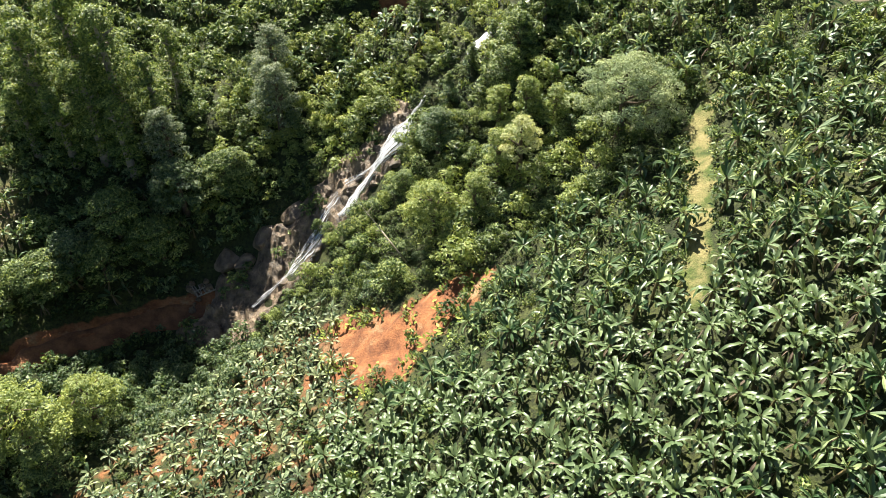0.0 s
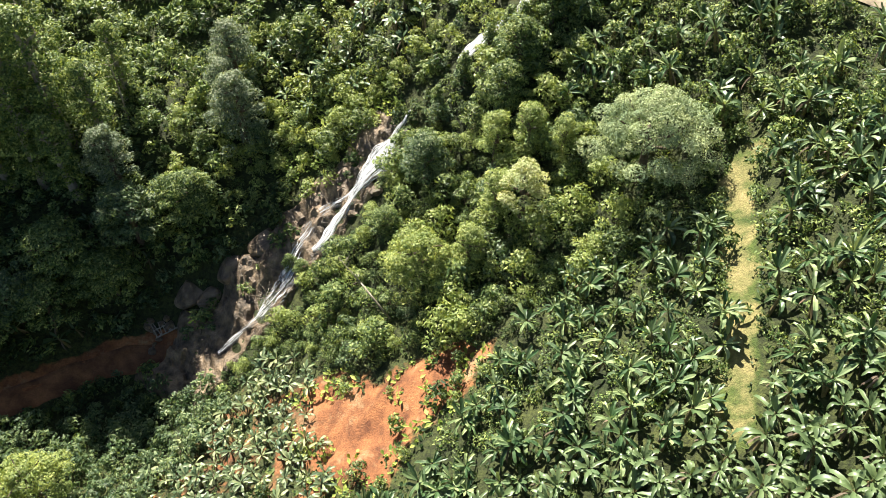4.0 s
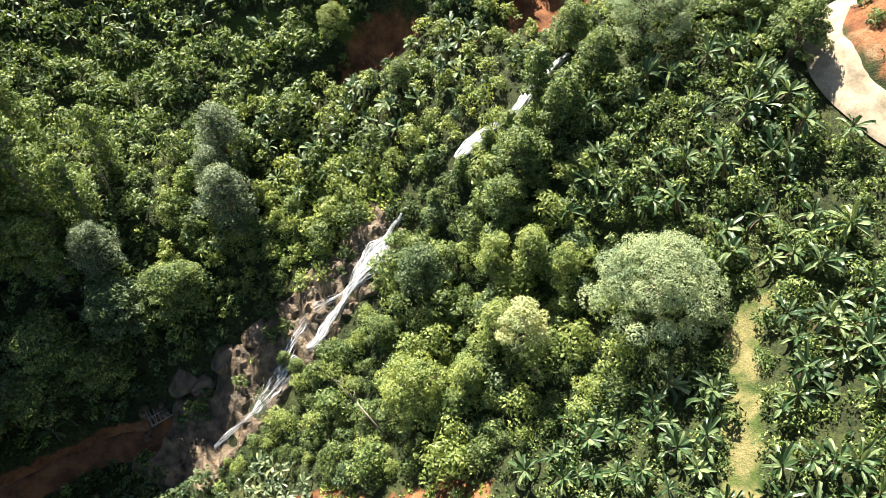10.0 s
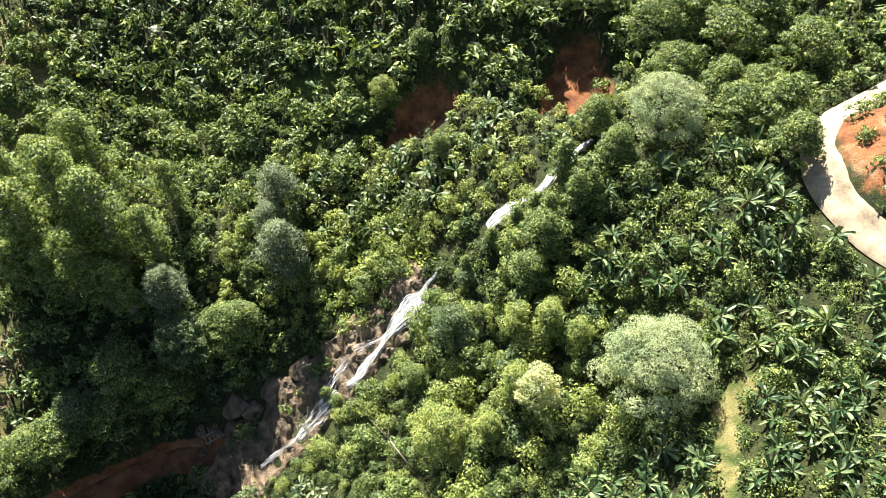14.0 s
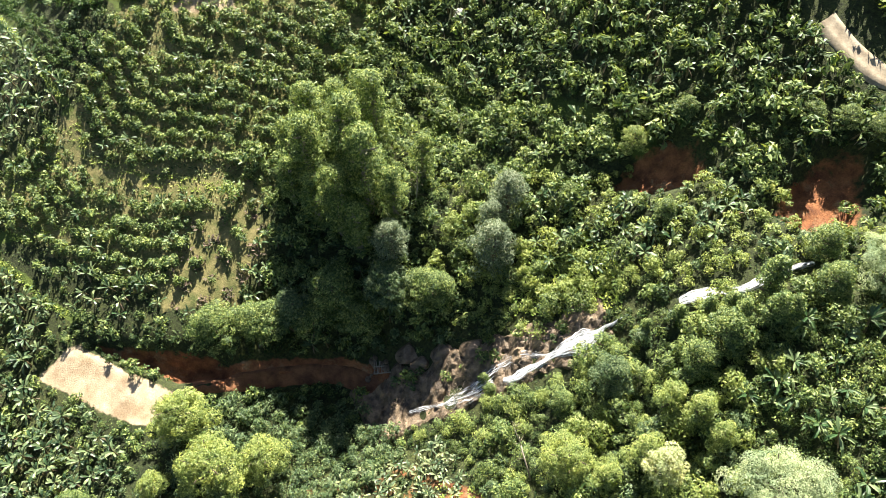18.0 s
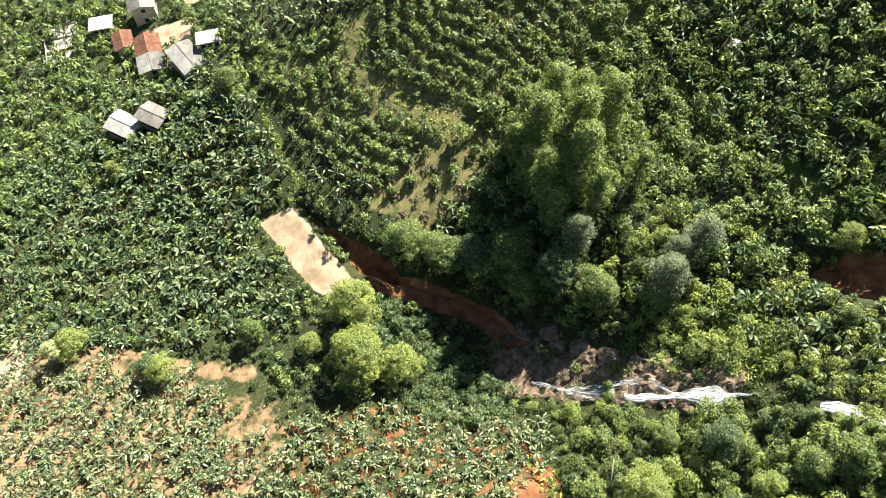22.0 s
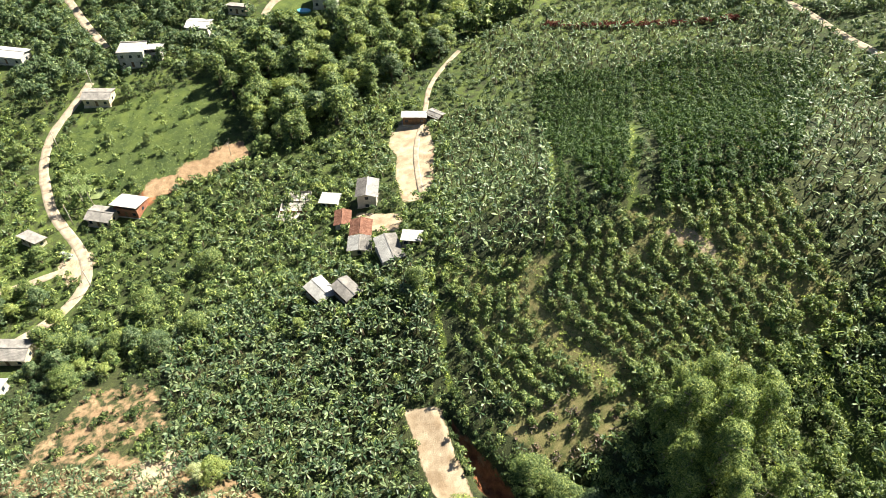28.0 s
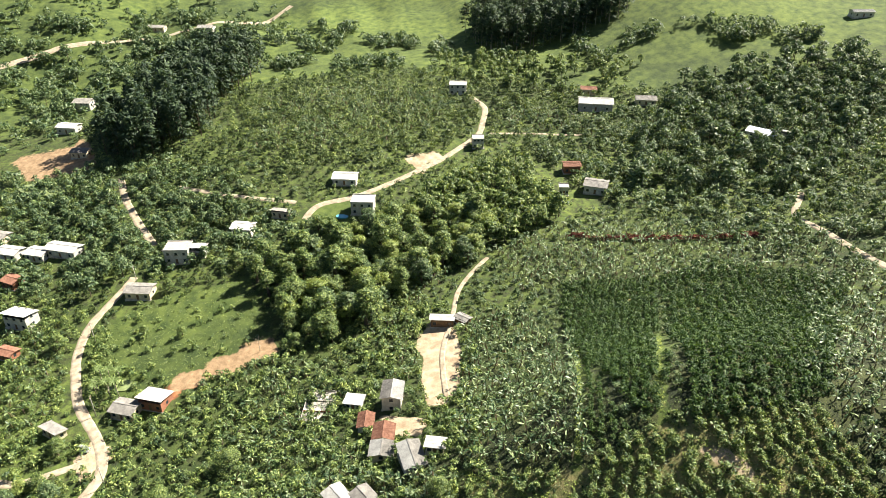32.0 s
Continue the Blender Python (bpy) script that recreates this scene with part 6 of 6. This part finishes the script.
# bare branches beside the fall, a dead tree leaning down the slope, a bare tree at the meadow
def bare_tree(name, x, y, h, spread, label, seed, turn=0.0, lean=0.0, lift=0.0):
    g = np.random.RandomState(seed)
    segs = [((0, 0, -0.3), (0.05 * h, 0, h * 0.55), 0.045 * h ** 0.5, 0.03 * h ** 0.5), ((0.05 * h, 0, h * 0.55), (0.02 * h, 0.05 * h, h), 0.03 * h ** 0.5, 0.01)]
    for k in range(11):
        a, z = k * 2.4, h * g.uniform(0.3, 0.9)
        reach = spread * g.uniform(0.6, 1.0)
        p = Vector((0.04 * h, 0.01, z))
        q = p + Vector((math.cos(a) * reach * 0.5, math.sin(a) * reach * 0.5, reach * 0.25))
        e = q + Vector((math.cos(a + 0.3) * reach * 0.5, math.sin(a + 0.3) * reach * 0.5, reach * g.uniform(0, 0.3)))
        segs += [(p, q, 0.03, 0.022), (q, e, 0.022, 0.008)]
    t = thing(name, x, y, label, "tree", "", turn, float(lie(x, y)) + lift)
    t.matrix_world = t.matrix_world @ Matrix.Rotation(lean, 4, "Y")
    b = part("branch", rods("branch", PALE_BARK, segs, 5), t)
    return t


bare_tree("bare_shrub", -19.6, 69.3, 2.2, 2.6, "leafless pale shrub leaning over the falling water", 2, 0.5, 0.25, 1.0)
bare_tree("dead_tree", -4.5, 61.5, 8.0, 1.0, "thin dead tree leaning over the shrubs", 4, 2.4, 0.9, 0.8)
bare_tree("bare_tree", -192.4, 10.2, 6.0, 2.0, "pale leafless tree at the meadow's edge", 6)
bare_tree("bare_tree", -38.5, 91.5, 9.0, 1.8, "pale bare tree among the tall trees", 9)

# a fallen timber frame on the track below the gorge
rack = thing("timber_rack", -33.2, 70.6, "fallen rack of pale weathered timber slats on red earth", "rack", "", 0.6, float(lie(-33.2, 70.6)) + 0.35)
for k in range(3):
    part("rail", box("rail", PALE_TIMBER, -1.5, 1.5, -1.25 + k * 1.2, -1.13 + k * 1.2, -0.25, -0.1), rack)
for k in range(8):
    slat = part("slat", box("slat", PALE_TIMBER, -0.06, 0.06, -1.35, 1.35, -0.095, -0.05), rack)
    slat.matrix_basis = Matrix.Translation((-1.35 + k * 0.38, 0, 0.01 * (k % 2))) @ Matrix.Rotation(0.12 * math.sin(k * 2.1), 4, "Z")
